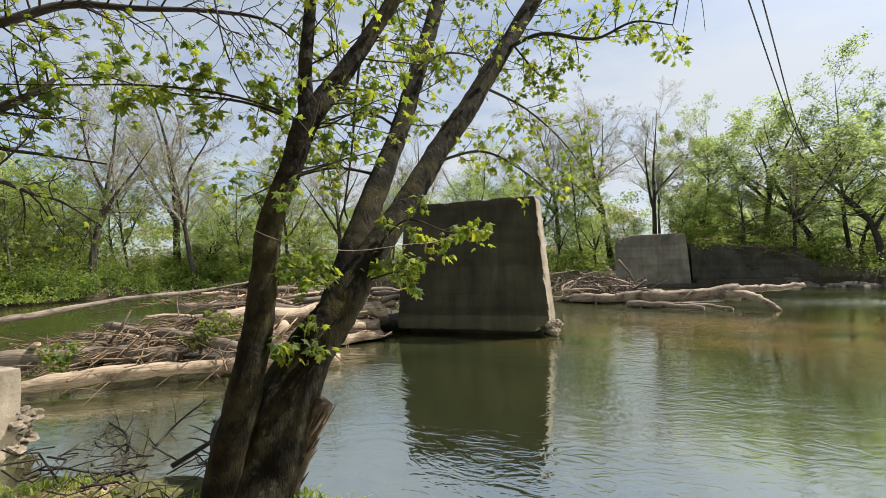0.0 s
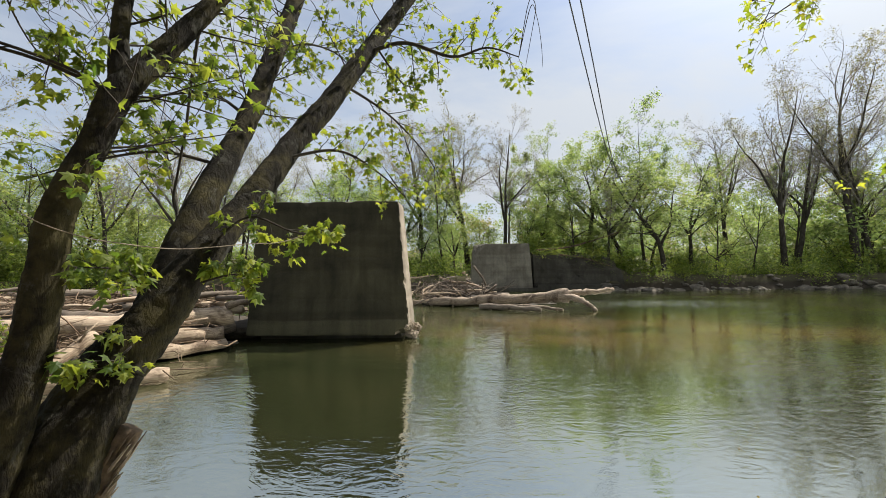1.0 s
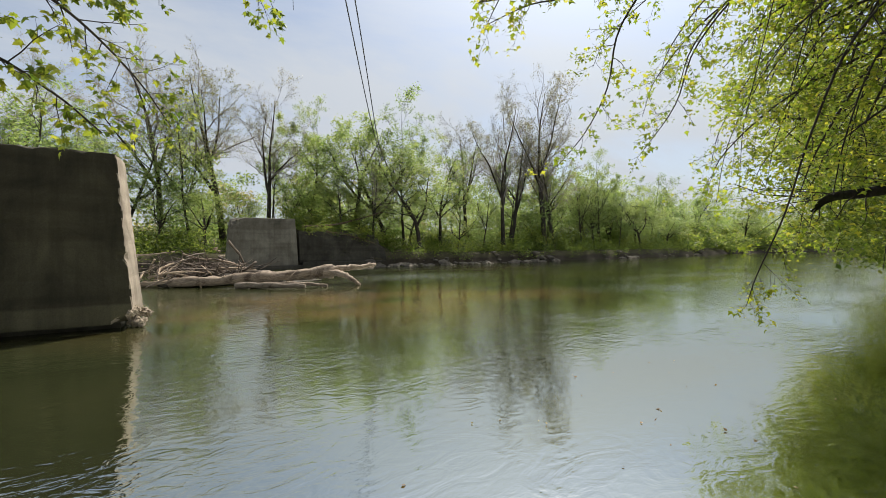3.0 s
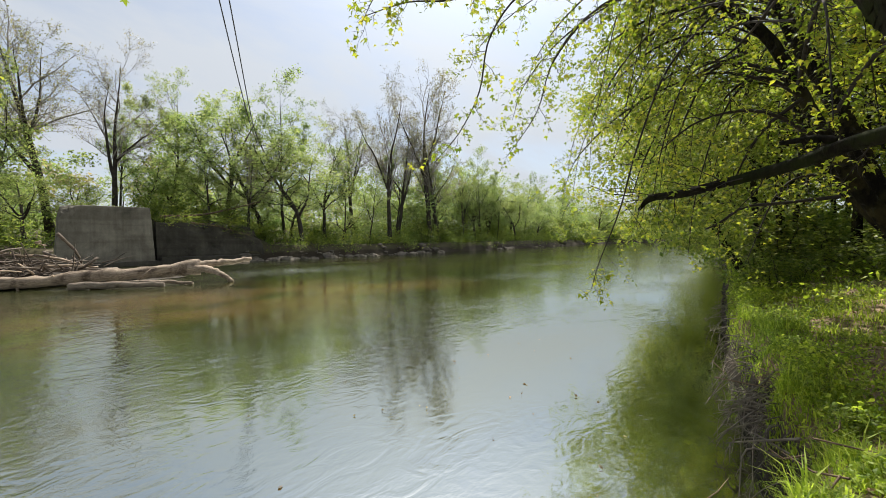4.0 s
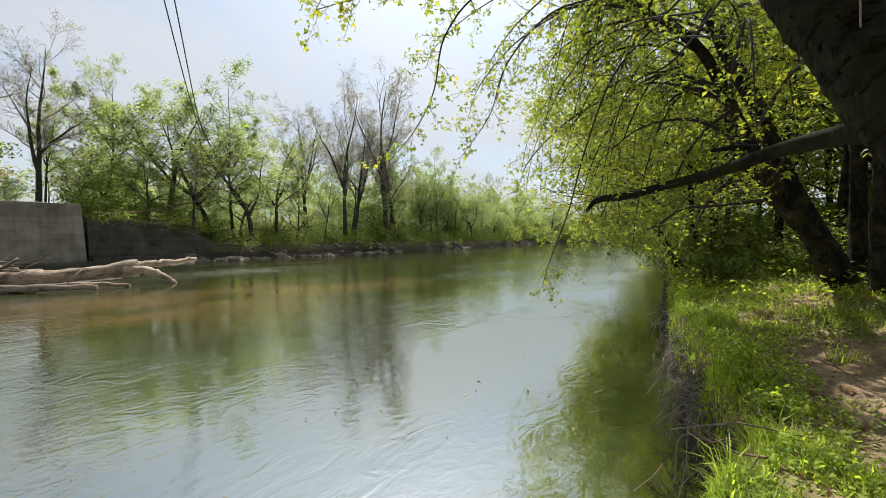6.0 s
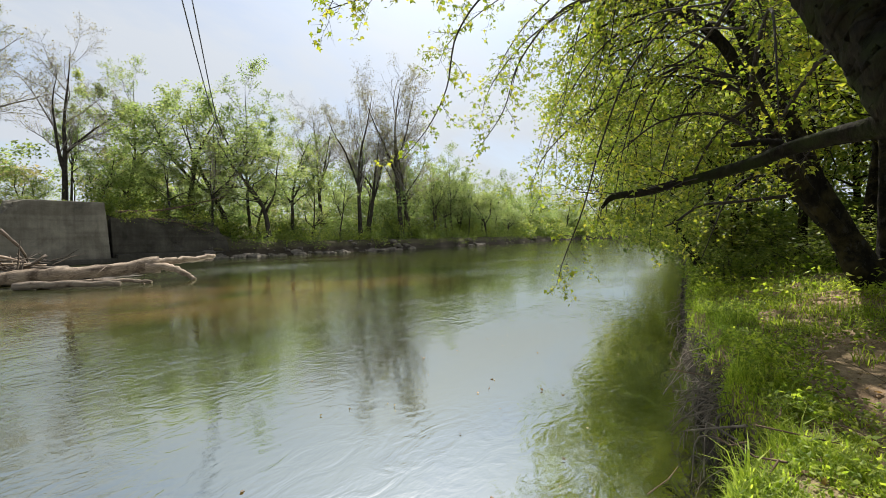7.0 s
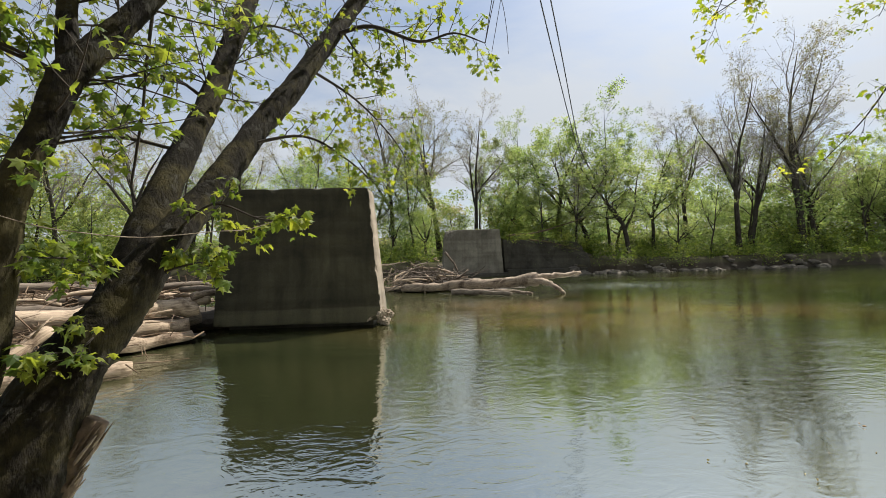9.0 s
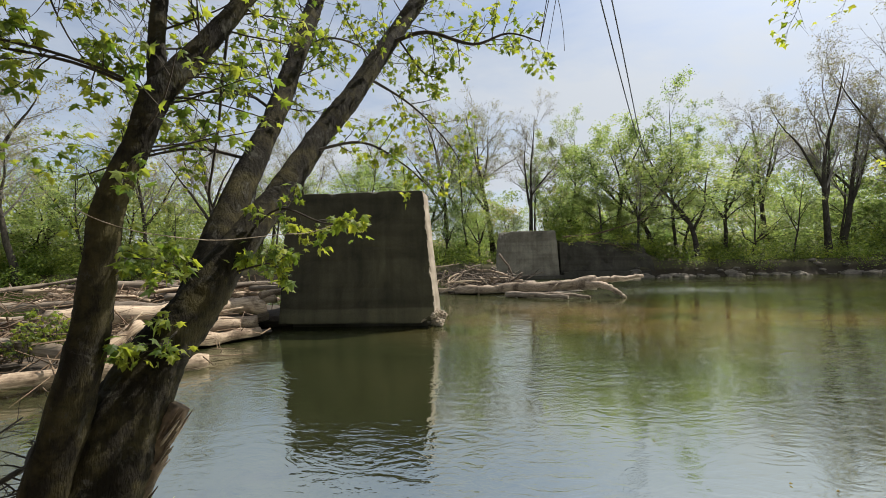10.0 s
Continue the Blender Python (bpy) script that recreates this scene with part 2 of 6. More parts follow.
def water_mat():
    m, n, l, b = shader("green river water", 0.03, spec=0.5)
    b.inputs["IOR"].default_value = 6.4
    b.inputs["Specular Tint"].default_value = (0.965, 1.0, 0.925, 1)
    bed = noise_of(n, l, place(n, l, (0.06, 0.1, 1), "World"), 1.0, 4, 0.6)
    l.new(ramp_of(n, l, bed, [(0.35, (0.015, 0.019, 0.007)), (0.55, (0.025, 0.027, 0.01)), (0.7, (0.04, 0.033, 0.013))]), b.inputs["Base Color"])
    # a shoal of brown gravel that shows through the shallow water
    shoal, shoal_len = n.new("ShaderNodeMapping"), n.new("ShaderNodeVectorMath")
    shoal_len.operation = "LENGTH"
    shoal.inputs["Location"].default_value, shoal.inputs["Scale"].default_value = (-0.6, -2.5, 0), (0.085, 0.155, 0)
    shoal.inputs["Rotation"].default_value = (0, 0, 0)
    l.new(n.new("ShaderNodeNewGeometry").outputs["Position"], shoal.inputs[0])
    l.new(shoal.outputs[0], shoal_len.inputs[0])
    shallow = mixed(n, l, 1.0, ramp_of(n, l, shoal_len.outputs["Value"], [(0.3, (1, 1, 1)), (1.0, (0, 0, 0))]), ramp_of(n, l, noise_of(n, l, place(n, l, (0.22, 0.3, 1), "World"), 1.0, 4, 0.6), [(0.36, (0, 0, 0)), (0.6, (1, 1, 1))]), "MULTIPLY")
    l.new(mixed(n, l, shallow, b.inputs["Base Color"].links[0].from_socket, (0.1, 0.062, 0.022)), b.inputs["Base Color"])
    swell = noise_of(n, l, place(n, l, (0.35, 0.9, 1), "World"), 1.0, 3, 0.5, 0.8)
    ripple = noise_of(n, l, place(n, l, (1.6, 2.7, 1), "World"), 1.0, 3, 0.5, 2.2)
    fine = noise_of(n, l, place(n, l, (7, 12, 1), "World"), 1.0, 3, 0.5, 0.6)
    calm = ramp_of(n, l, noise_of(n, l, place(n, l, (0.16, 0.3, 1), "World"), 1.0, 3, 0.6), [(0.4, (0.18, 0.18, 0.18)), (0.66, (0.85, 0.85, 0.85))])
    # stiller water in the lee of the near bank
    lee, lee_len = n.new("ShaderNodeMapping"), n.new("ShaderNodeVectorMath")
    lee_len.operation = "LENGTH"
    lee.inputs["Location"].default_value, lee.inputs["Scale"].default_value = (-0.66, -0.55, 0), (0.11, 0.17, 0)
    l.new(n.new("ShaderNodeNewGeometry").outputs["Position"], lee.inputs[0])
    l.new(lee.outputs[0], lee_len.inputs[0])
    calm = mixed(n, l, 1.0, calm, ramp_of(n, l, lee_len.outputs["Value"], [(0.45, (0.6, 0.6, 0.6)), (1.0, (1, 1, 1))]), "MULTIPLY")
    h = mixed(n, l, 0.5, swell, ripple)
    h = mixed(n, l, 0.13, h, fine)
    # broken water where the current runs past the driftwood
    geo, off, ln = n.new("ShaderNodeNewGeometry"), n.new("ShaderNodeMapping"), n.new("ShaderNodeVectorMath")
    off.vector_type, ln.operation = "POINT", "LENGTH"
    off.inputs["Location"].default_value, off.inputs["Scale"].default_value = (-1.55, -7.9, 0), (0.125, 0.3, 0)
    l.new(geo.outputs["Position"], off.inputs[0])
    l.new(off.outputs[0], ln.inputs[0])
    riffle = ramp_of(n, l, ln.outputs["Value"], [(0.25, (1, 1, 1)), (1.0, (0, 0, 0))])
    chop = noise_of(n, l, place(n, l, (0.7, 6.5, 1), "World"), 1.0, 5, 0.62, 0.5)
    h = mixed(n, l, riffle, h, mixed(n, l, 0.75, h, chop))
    foam = mixed(n, l, 1.0, riffle, ramp_of(n, l, chop, [(0.6, (0, 0, 0)), (0.67, (1, 1, 1))]), "MULTIPLY")
    body = b.inputs["Base Color"].links[0].from_socket
    l.new(mixed(n, l, foam, body, (0.55, 0.57, 0.56)), b.inputs["Base Color"])
    bp = n.new("ShaderNodeBump")
    bp.inputs["Distance"].default_value = 0.11
    l.new(h, bp.inputs["Height"])
    calm = mixed(n, l, riffle, calm, (1.6, 1.6, 1.6))
    l.new(mixed(n, l, 1.0, calm, (0.46, 0.46, 0.46), "MULTIPLY"), bp.inputs["Strength"])
    l.new(bp.outputs[0], b.inputs["Normal"])
    return m


def plain_mat(name, a, c2, rough=0.7, scale=6.0, metal=0.0):
    m, n, l, b = shader(name, rough, metal, 0.3)
    f = noise_of(n, l, place(n, l), scale, 5, 0.65)
    l.new(ramp_of(n, l, f, [(0.3, a), (0.68, c2)]), b.inputs["Base Color"])
    relief(n, l, b, f, 0.4, 0.02)
    return m


# near pier's concrete, darkened to carry the shade on its river face
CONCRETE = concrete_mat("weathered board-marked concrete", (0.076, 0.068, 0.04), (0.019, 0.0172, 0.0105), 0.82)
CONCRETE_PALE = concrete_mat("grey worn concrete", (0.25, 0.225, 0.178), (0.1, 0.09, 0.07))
# brighter concrete for the pier's sunlit end, shared with the worn near block
CONCRETE_WORN_SUNLIT = concrete_mat("pale eroded concrete brightened for the sunlit end", (0.34, 0.285, 0.22), (0.17, 0.138, 0.105))
AGGREGATE = plain_mat("broken pebbly concrete", (0.08, 0.062, 0.043), (0.34, 0.28, 0.21), 0.95, 22)
WALL_DARK = concrete_mat("dark stained concrete", (0.1, 0.09, 0.07), (0.03, 0.027, 0.02))
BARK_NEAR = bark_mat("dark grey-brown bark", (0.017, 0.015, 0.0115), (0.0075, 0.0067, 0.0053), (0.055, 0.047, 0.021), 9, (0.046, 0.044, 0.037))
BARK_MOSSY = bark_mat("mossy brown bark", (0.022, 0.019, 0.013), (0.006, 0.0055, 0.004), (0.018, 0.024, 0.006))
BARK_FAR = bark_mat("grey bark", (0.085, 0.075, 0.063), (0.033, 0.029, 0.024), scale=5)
BARK_PALE = bark_mat("pale sycamore bark", (0.3, 0.275, 0.25), (0.15, 0.135, 0.12), scale=4)
TWIG = plain_mat("dark twig bark", (0.018, 0.015, 0.012), (0.048, 0.039, 0.03), 0.9, 12)
DRIFT = wood_mat("bleached driftwood", (0.47, 0.38, 0.28), (0.17, 0.12, 0.082))
DRIFT_GREY = wood_mat("grey weathered driftwood", (0.2, 0.165, 0.13), (0.06, 0.046, 0.035))
DRIFT_MID = wood_mat("brownish half-bleached driftwood", (0.3, 0.24, 0.18), (0.085, 0.062, 0.046))
STICKS = plain_mat("dry brown sticks", (0.045, 0.028, 0.017), (0.2, 0.138, 0.088), 0.9, 3)
ROOT = plain_mat("pale dry roots", (0.1, 0.078, 0.058), (0.32, 0.26, 0.2), 0.85, 8)
ROTTEN = plain_mat("rotten splintered wood", (0.02, 0.015, 0.01), (0.13, 0.09, 0.06), 0.95, 14)
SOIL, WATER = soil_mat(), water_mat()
MUD = plain_mat("dark wet silt", (0.02, 0.016, 0.012), (0.07, 0.055, 0.04), 0.85, 5)
MOSS = plain_mat("moss on dark earth", (0.035, 0.03, 0.015), (0.1, 0.105, 0.03), 0.95, 9)
ROCK = plain_mat("river stones", (0.04, 0.034, 0.027), (0.17, 0.145, 0.115), 0.9, 4)
CABLE = plain_mat("dark steel cable", (0.02, 0.02, 0.022), (0.06, 0.06, 0.065), 0.6, 20)
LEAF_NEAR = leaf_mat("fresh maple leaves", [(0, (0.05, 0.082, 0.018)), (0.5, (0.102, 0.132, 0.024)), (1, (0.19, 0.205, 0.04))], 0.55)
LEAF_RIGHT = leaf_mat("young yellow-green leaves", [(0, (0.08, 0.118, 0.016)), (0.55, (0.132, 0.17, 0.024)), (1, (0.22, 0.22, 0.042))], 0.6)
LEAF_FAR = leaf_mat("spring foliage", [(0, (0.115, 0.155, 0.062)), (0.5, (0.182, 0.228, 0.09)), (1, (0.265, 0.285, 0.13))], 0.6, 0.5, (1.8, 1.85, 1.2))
LEAF_BUD = leaf_mat("grey-green budding foliage", [(0, (0.12, 0.13, 0.075)), (0.5, (0.17, 0.175, 0.1)), (1, (0.24, 0.21, 0.15))], 0.4, 0.4)
LEAF_SHRUB = leaf_mat("undergrowth leaves", [(0, (0.06, 0.09, 0.021)), (0.5, (0.122, 0.155, 0.036)), (1, (0.205, 0.222, 0.062))], 0.54, 0.5, (1.9, 2.0, 1.1))
GRASS = leaf_mat("spring grass", [(0, (0.1, 0.15, 0.022)), (0.5, (0.19, 0.25, 0.038)), (1, (0.31, 0.35, 0.08))], 0.58, 0.25, (1.9, 2.0, 0.95))
LITTER = leaf_mat("dead brown leaves", [(0, (0.1, 0.06, 0.03)), (0.5, (0.2, 0.13, 0.07)), (1, (0.34, 0.26, 0.16))], 0.2)


# ---- building tools ----
def mesh_of(name, verts, faces, mats, smooth=False):
    """A mesh from an (n, 3) array and an (m, k) array of corners, or several such arrays of faces."""
    me = bpy.data.meshes.new(name)
    groups = [np.asarray(f, dtype=np.int32) for f in (faces if isinstance(faces, list) else [faces]) if len(f)]
    verts = np.asarray(verts, dtype=np.float32)
    me.vertices.add(len(verts))
    me.vertices.foreach_set("co", verts.ravel())
    loops = np.concatenate([g.ravel() for g in groups])
    totals = np.concatenate([np.full(len(g), g.shape[1], dtype=np.int32) for g in groups])
    starts = np.concatenate([[0], np.cumsum(totals)[:-1]]).astype(np.int32)
    me.loops.add(len(loops))
    me.loops.foreach_set("vertex_index", loops)
    me.polygons.add(len(totals))
    me.polygons.foreach_set("loop_start", starts)
    me.polygons.foreach_set("loop_total", totals)
    me.polygons.foreach_set("use_smooth", np.full(len(totals), smooth))
    me.update(calc_edges=True)
    me.validate()
    for m in (mats if isinstance(mats, list) else [mats]):
        me.materials.append(m)
    return me


def part(name, data, parent, label=""):
    """Links a mesh as one part of a thing or of a part."""
    ob = new(name, data)
    ob.parent = parent
    return tagged(ob, label)


def thing(name, m, label, category, group="", data=None):
    ob = new(name, data)
    ob.matrix_basis = m
    return tagged(ob, label, category, group)


class Tubes:
    """Gathers round, tapering, bent rods into one mesh."""

    def __init__(self):
        self.v, self.f, self.caps, self.n = [], [], [], 0

    def add(self, pts, radii, sides=6, rough=0.0, rng=None, cap=False, gnarl=0.0):
        pts, radii = np.asarray(pts, float), np.asarray(radii, float)
        k = len(pts)
        d = np.gradient(pts, axis=0)
        d /= np.linalg.norm(d, axis=1)[:, None] + 1e-9
        ref = np.array([0.0, 0.0, 1.0]) if abs(d[:, 2]).mean() < 0.8 else np.array([1.0, 0.0, 0.0])
        a = np.cross(d, ref)
        a /= np.linalg.norm(a, axis=1)[:, None] + 1e-9
        b = np.cross(d, a)
        ang = np.arange(sides) * 2 * math.pi / sides
        rr = np.repeat(radii[:, None], sides, 1)
        if rough:
            rr = rr * (1 + rough * rng.normal(size=rr.shape))
        if gnarl:   # slow swellings and flutes round the stem
            along = np.concatenate([[0], np.cumsum(np.linalg.norm(np.diff(pts, axis=0), axis=1))])[:, None]
            ph = rng.uniform(0, 6.28, 6)
            rr = rr * (1 + gnarl * (np.sin(2 * ang + 1.7 * along + ph[0]) + 0.7 * np.sin(3 * ang - 2.6 * along + ph[1]) + 0.6 * np.sin(5 * ang + 1.1 * along + ph[2]) + 0.6 * np.sin(5.3 * along + ph[3]) + 0.45 * np.sin(ang + 11 * along + ph[4]) + 0.4 * np.sin(4 * ang - 17 * along + ph[5])))
        ring = pts[:, None, :] + rr[:, :, None] * (np.cos(ang)[None, :, None] * a[:, None, :] + np.sin(ang)[None, :, None] * b[:, None, :])
        i = np.arange(k - 1)[:, None] * sides
        j, j2 = np.arange(sides)[None, :], (np.arange(sides)[None, :] + 1) % sides
        self.f.append(np.stack([i + j, i + j2, i + sides + j2, i + sides + j], -1).reshape(-1, 4) + self.n)
        self.v.append(ring.reshape(-1, 3))
        if cap:
            e0, e1 = self.n + k * sides, self.n + (k - 1) * sides
            self.v.append(pts[[0, -1]])
            for s in range(sides):
                s2 = (s + 1) % sides
                self.caps.append((self.n + s2, self.n + s, e0))
                self.caps.append((e1 + s, e1 + s2, e0 + 1))
            self.n += 2
        self.n += k * sides

    def mesh(self, name, mat, smooth=True):
        return mesh_of(name, np.concatenate(self.v), [np.concatenate(self.f), np.array(self.caps)] if self.caps else np.concatenate(self.f), mat, smooth)


def bent(pts, steps):
    """A smooth line through control points (Catmull-Rom)."""
    p = np.asarray(pts, float)
    p = np.vstack([2 * p[0] - p[1], p, 2 * p[-1] - p[-2]])
    out = []
    for i in range(1, len(p) - 2):
        t = np.linspace(0, 1, steps, endpoint=False)[:, None]
        a, b, c, d = p[i - 1], p[i], p[i + 1], p[i + 2]
        out.append(0.5 * (2 * b + (c - a) * t + (2 * a - 5 * b + 4 * c - d) * t ** 2 + (3 * b - a - 3 * c + d) * t ** 3))
    return np.vstack(out + [p[-2][None, :]])


def unit(v):
    return v / (np.linalg.norm(v) + 1e-9)


def grow(rng, p, d, length, r, level, spec, out, tips):
    """One branch and, from it, its side branches. out: (level, points, radii); tips: where leaves sit."""
    n = spec["segs"][level]
    pts, dirs = [np.array(p, float)], []
    d = unit(np.array(d, float))
    for s in range(n):
        d = unit(d + rng.normal(size=3) * spec["bend"][level] + np.array([0, 0, spec["lift"][level]]))
        dirs.append(d)
        pts.append(pts[-1] + d * length / n)
    pts = np.array(pts)
    radii = r * (1 - np.linspace(0, 1, n + 1) * (1 - spec["taper"][level]))
    out.append((level, pts, radii))
    if level >= spec["leafy"]:
        for s in range(spec["per"]):
            t = rng.uniform(0.25, 1.0) * n
            i = min(int(t), n - 1)
            tips.append(pts[i] + (pts[i + 1] - pts[i]) * (t - i))
    if level + 1 < len(spec["segs"]):
        kids = spec["kids"][level]
        for k in range(kids):
            t = (spec["bare"][level] + (1 - spec["bare"][level]) * (k + rng.uniform(0.1, 0.9)) / kids)
            i = min(int(t * n), n - 1)
            q = pts[i] + (pts[i + 1] - pts[i]) * (t * n - i)
            side = rng.normal(size=3)
            side = unit(side - dirs[i] * side.dot(dirs[i]))
            ang = radians(rng.uniform(*spec["angle"][level]))
            nd = dirs[i] * math.cos(ang) + side * math.sin(ang)
            ln = length * rng.uniform(*spec["ratio"][level]) * (1.15 - 0.6 * t)
            grow(rng, q, nd, ln, max(radii[i] * spec["thin"][level], spec["finest"]), level + 1, spec, out, tips)


# a leaf's outline in its own plane, root at the origin
MAPLE = [(0, 0), (-0.12, 0.1), (-0.46, 0.05), (-0.29, 0.28), (-0.6, 0.6), (-0.25, 0.53), (-0.2, 0.74), (0, 1.05), (0.2, 0.74), (0.25, 0.53), (0.6, 0.6), (0.29, 0.28), (0.46, 0.05), (0.12, 0.1)]


def leaf_template(kind):
    if kind == "maple":
        v = [(x, y, -0.22 * y * y - 0.3 * abs(x)) for x, y in MAPLE] + [(0, 0.33, 0.04)]
        f = [(len(MAPLE), i, (i + 1) % len(MAPLE)) for i in range(len(MAPLE))]
    elif kind == "lobed":
        v = [(0, 0, 0), (-0.45, 0.3, -0.08), (-0.16, 0.5, 0.02), (0, 1, -0.16), (0.16, 0.5, 0.02), (0.45, 0.3, -0.08), (0, 0.3, 0.05)]
        f = [(0, 6, 1), (1, 6, 2), (2, 6, 4), (2, 4, 3), (4, 6, 5), (5, 6, 0)]
    elif kind == "small":
        v = [(0, 0, 0), (-0.32, 0.38, -0.06), (0, 0.42, 0.05), (0.32, 0.38, -0.06), (0, 1, -0.15)]
        f = [(0, 2, 1), (0, 3, 2), (1, 2, 4), (2, 3, 4)]
    else:
        v = [(-0.5, 0.1, 0), (0.45, 0.0, 0.05), (0.05, 1, -0.1)]
        f = [(0, 1, 2)]
    return np.array(v, float), np.array(f)


def leaves_mesh(name, where, size, kind, mat, rng, droop=0.4, spread=0.0):
    """Many leaves as one mesh, at the given places, turned at random, their faces more up than sideways."""
    where = np.asarray(where, float)
    n = len(where)
    if spread:
        where = where + rng.normal(size=(n, 3)) * spread
    tv, tf = leaf_template(kind)
    yaw = rng.uniform(0, 2 * math.pi, n)
    pitch = rng.normal(-droop, 0.5, n)
    roll = rng.normal(0, 0.55, n)
    cy, sy, cp, sp, cr, sr = np.cos(yaw), np.sin(yaw), np.cos(pitch), np.sin(pitch), np.cos(roll), np.sin(roll)
    s = size * rng.uniform(0.6, 1.25, n)
    x, y, z = (tv[None, :, k] * s[:, None] for k in range(3))
    x, z = x * cr[:, None] + z * sr[:, None], -x * sr[:, None] + z * cr[:, None]
    y, z = y * cp[:, None] - z * sp[:, None], y * sp[:, None] + z * cp[:, None]
    x, y = x * cy[:, None] - y * sy[:, None], x * sy[:, None] + y * cy[:, None]
    v = np.stack([x, y, z], -1) + where[:, None, :]
    f = (tf[None, :, :] + (np.arange(n) * len(tv))[:, None, None]).reshape(-1, 3)
    return mesh_of(name, v.reshape(-1, 3), f, mat)


def lumpy(name, size, mat, rng_seed, rough=0.18, cuts=2):
    """A stone: a squashed, uneven ball."""
    bm = bmesh.new()
    bmesh.ops.create_icosphere(bm, subdivisions=cuts, radius=1.0)
    o = Vector((rng_seed * 7.3, rng_seed * 1.7, 0))
    for v in bm.verts:
        v.co *= 1 + rough * 2 * noise.noise(v.co * 1.3 + o) + rough * noise.noise(v.co * 3.1 + o)
        v.co = Vector((v.co.x * size[0], v.co.y * size[1], v.co.z * size[2]))
    me = bpy.data.meshes.new(name)
    bm.to_mesh(me)
    bm.free()
    me.materials.append(mat)
    return me


# ---- the river and its banks ----
NEAR_BANK = [(-400, -70), (-120, -30), (-60, -9), (-30, 0.5), (-18, 2.6), (-9, 3.3), (-6, 2.55), (-4, 2.9), (-2.7, 3.35), (-1.2, 3.5), (0.3, 2.6), (1.5, 1.95),
             (2.9, 1.25), (3.7, 1.08), (4.7, 1.25), (6.2, 1.52), (9.6, 2.4), (13.7, 3.2), (20.8, 4.5), (27, 5.5), (35.6, 7), (60, 12), (100, 21), (125, 26), (150, 16), (165, -10), (170, -80), (172, -400)]
FAR_BANK = [(-400, -30), (-120, -2), (-60, 9), (-46, 17), (-44, 24), (-43, 34), (-30, 42), (-14, 43), (-3, 41), (4, 40.6), (8, 39.4), (15, 38.4), (28, 38.4), (47, 40.3),
            (75, 45), (110, 50.5), (150, 51), (185, 40), (200, 10), (205, -80), (206, -400)]


def seg_distance(px, py, line):
    best = np.full(px.shape, 1e9)
    for (x0, y0), (x1, y1) in zip(line[:-1], line[1:]):
        dx, dy = x1 - x0, y1 - y0
        t = np.clip(((px - x0) * dx + (py - y0) * dy) / (dx * dx + dy * dy), 0, 1)
        best = np.minimum(best, np.hypot(px - x0 - t * dx, py - y0 - t * dy))
    return best


def inside(px, py, ring):
    hit = np.zeros(px.shape, bool)
    for (x0, y0), (x1, y1) in zip(ring, ring[1:] + ring[:1]):
        cross = ((y0 > py) != (y1 > py)) & (px < (x1 - x0) * (py - y0) / (y1 - y0 + 1e-12) + x0)
        hit ^= cross
    return hit


def smooth01(t):
    t = np.clip(t, 0, 1)
    return t * t * (3 - 2 * t)


RIVER = NEAR_BANK + FAR_BANK[::-1]


def wobble(x, y, s, k):
    return np.sin(x * s + 1.3 * k) * np.cos(y * s * 1.17 - 0.7 * k) + 0.5 * np.sin(x * s * 2.3 - y * s * 1.9 + k)


def ground_z(x, y):
    """The land's height; below the water inside the river."""
    x, y = np.asarray(x, float), np.asarray(y, float)
    wet = inside(x, y, RIVER)
    dn, df = seg_distance(x, y, NEAR_BANK), seg_distance(x, y, FAR_BANK)
    bump = 0.05 * wobble(x, y, 1.9, 1) + 0.03 * wobble(x, y, 5.3, 2)
    near = -0.25 + 1.2 * smooth01((dn + 0.12 * wobble(x, y, 2.7, 4)) / 0.36) + bump * smooth01(dn) + 0.55 * smooth01((x - 3.5) / 8) * smooth01((dn - 0.6) / 3) + 1.5 * smooth01((dn - 8) / 60)
    far = -0.25 + 1.5 * smooth01((df + 0.25 * wobble(x, y, 0.8, 7)) / 1.5) + bump + 1.6 * smooth01((df - 3) / 22) + 0.25 * wobble(x, y, 0.13, 3) * smooth01((df - 4) / 15)
    far = far + 2.2 * smooth01((df - 1.0) / 3.0) * smooth01((x - 5) / 3) * smooth01((19 - x) / 5)   # old embankment behind the wall
    hills = 14 * smooth01((np.hypot(x - 20, y - 20) - 190) / 300)
    land = np.where(dn < df, near, far) + hills
    return np.where(wet, -0.25 - 1.0 * smooth01(np.minimum(dn, df) / 2.5), land)


def spaced(lo, hi, c0, c1, fine, grow_by):
    mid = list(np.arange(c0, c1, fine))
    up, step = [c1], fine
    while up[-1] < hi:
        step *= grow_by
        up.append(up[-1] + step)
    down, step = [c0], fine
    while down[-1] > lo:
        step *= grow_by
        down.append(down[-1] - step)
    return np.array(sorted(set(np.round(mid + up + down, 4))))


xs, ys = spaced(-900, 900, -6, 12, 0.17, 1.075), spaced(-900, 900, -2.2, 4.6, 0.16, 1.075)
ys = np.union1d(ys[(ys < 37.4) | (ys > 46.4)], np.arange(37.6, 46.3, 0.4))   # finer where the far shore rises
gx, gy = np.meshgrid(xs, ys)
gz = ground_z(gx, gy)
idx = np.arange(gx.size).reshape(gx.shape)
quads = np.stack([idx[:-1, :-1], idx[:-1, 1:], idx[1:, 1:], idx[1:, :-1]], -1).reshape(-1, 4)
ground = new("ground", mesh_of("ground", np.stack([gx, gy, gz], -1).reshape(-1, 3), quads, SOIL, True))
tagged(ground, "brown earth river banks with leaf litter and moss", "ground", kind="structure")

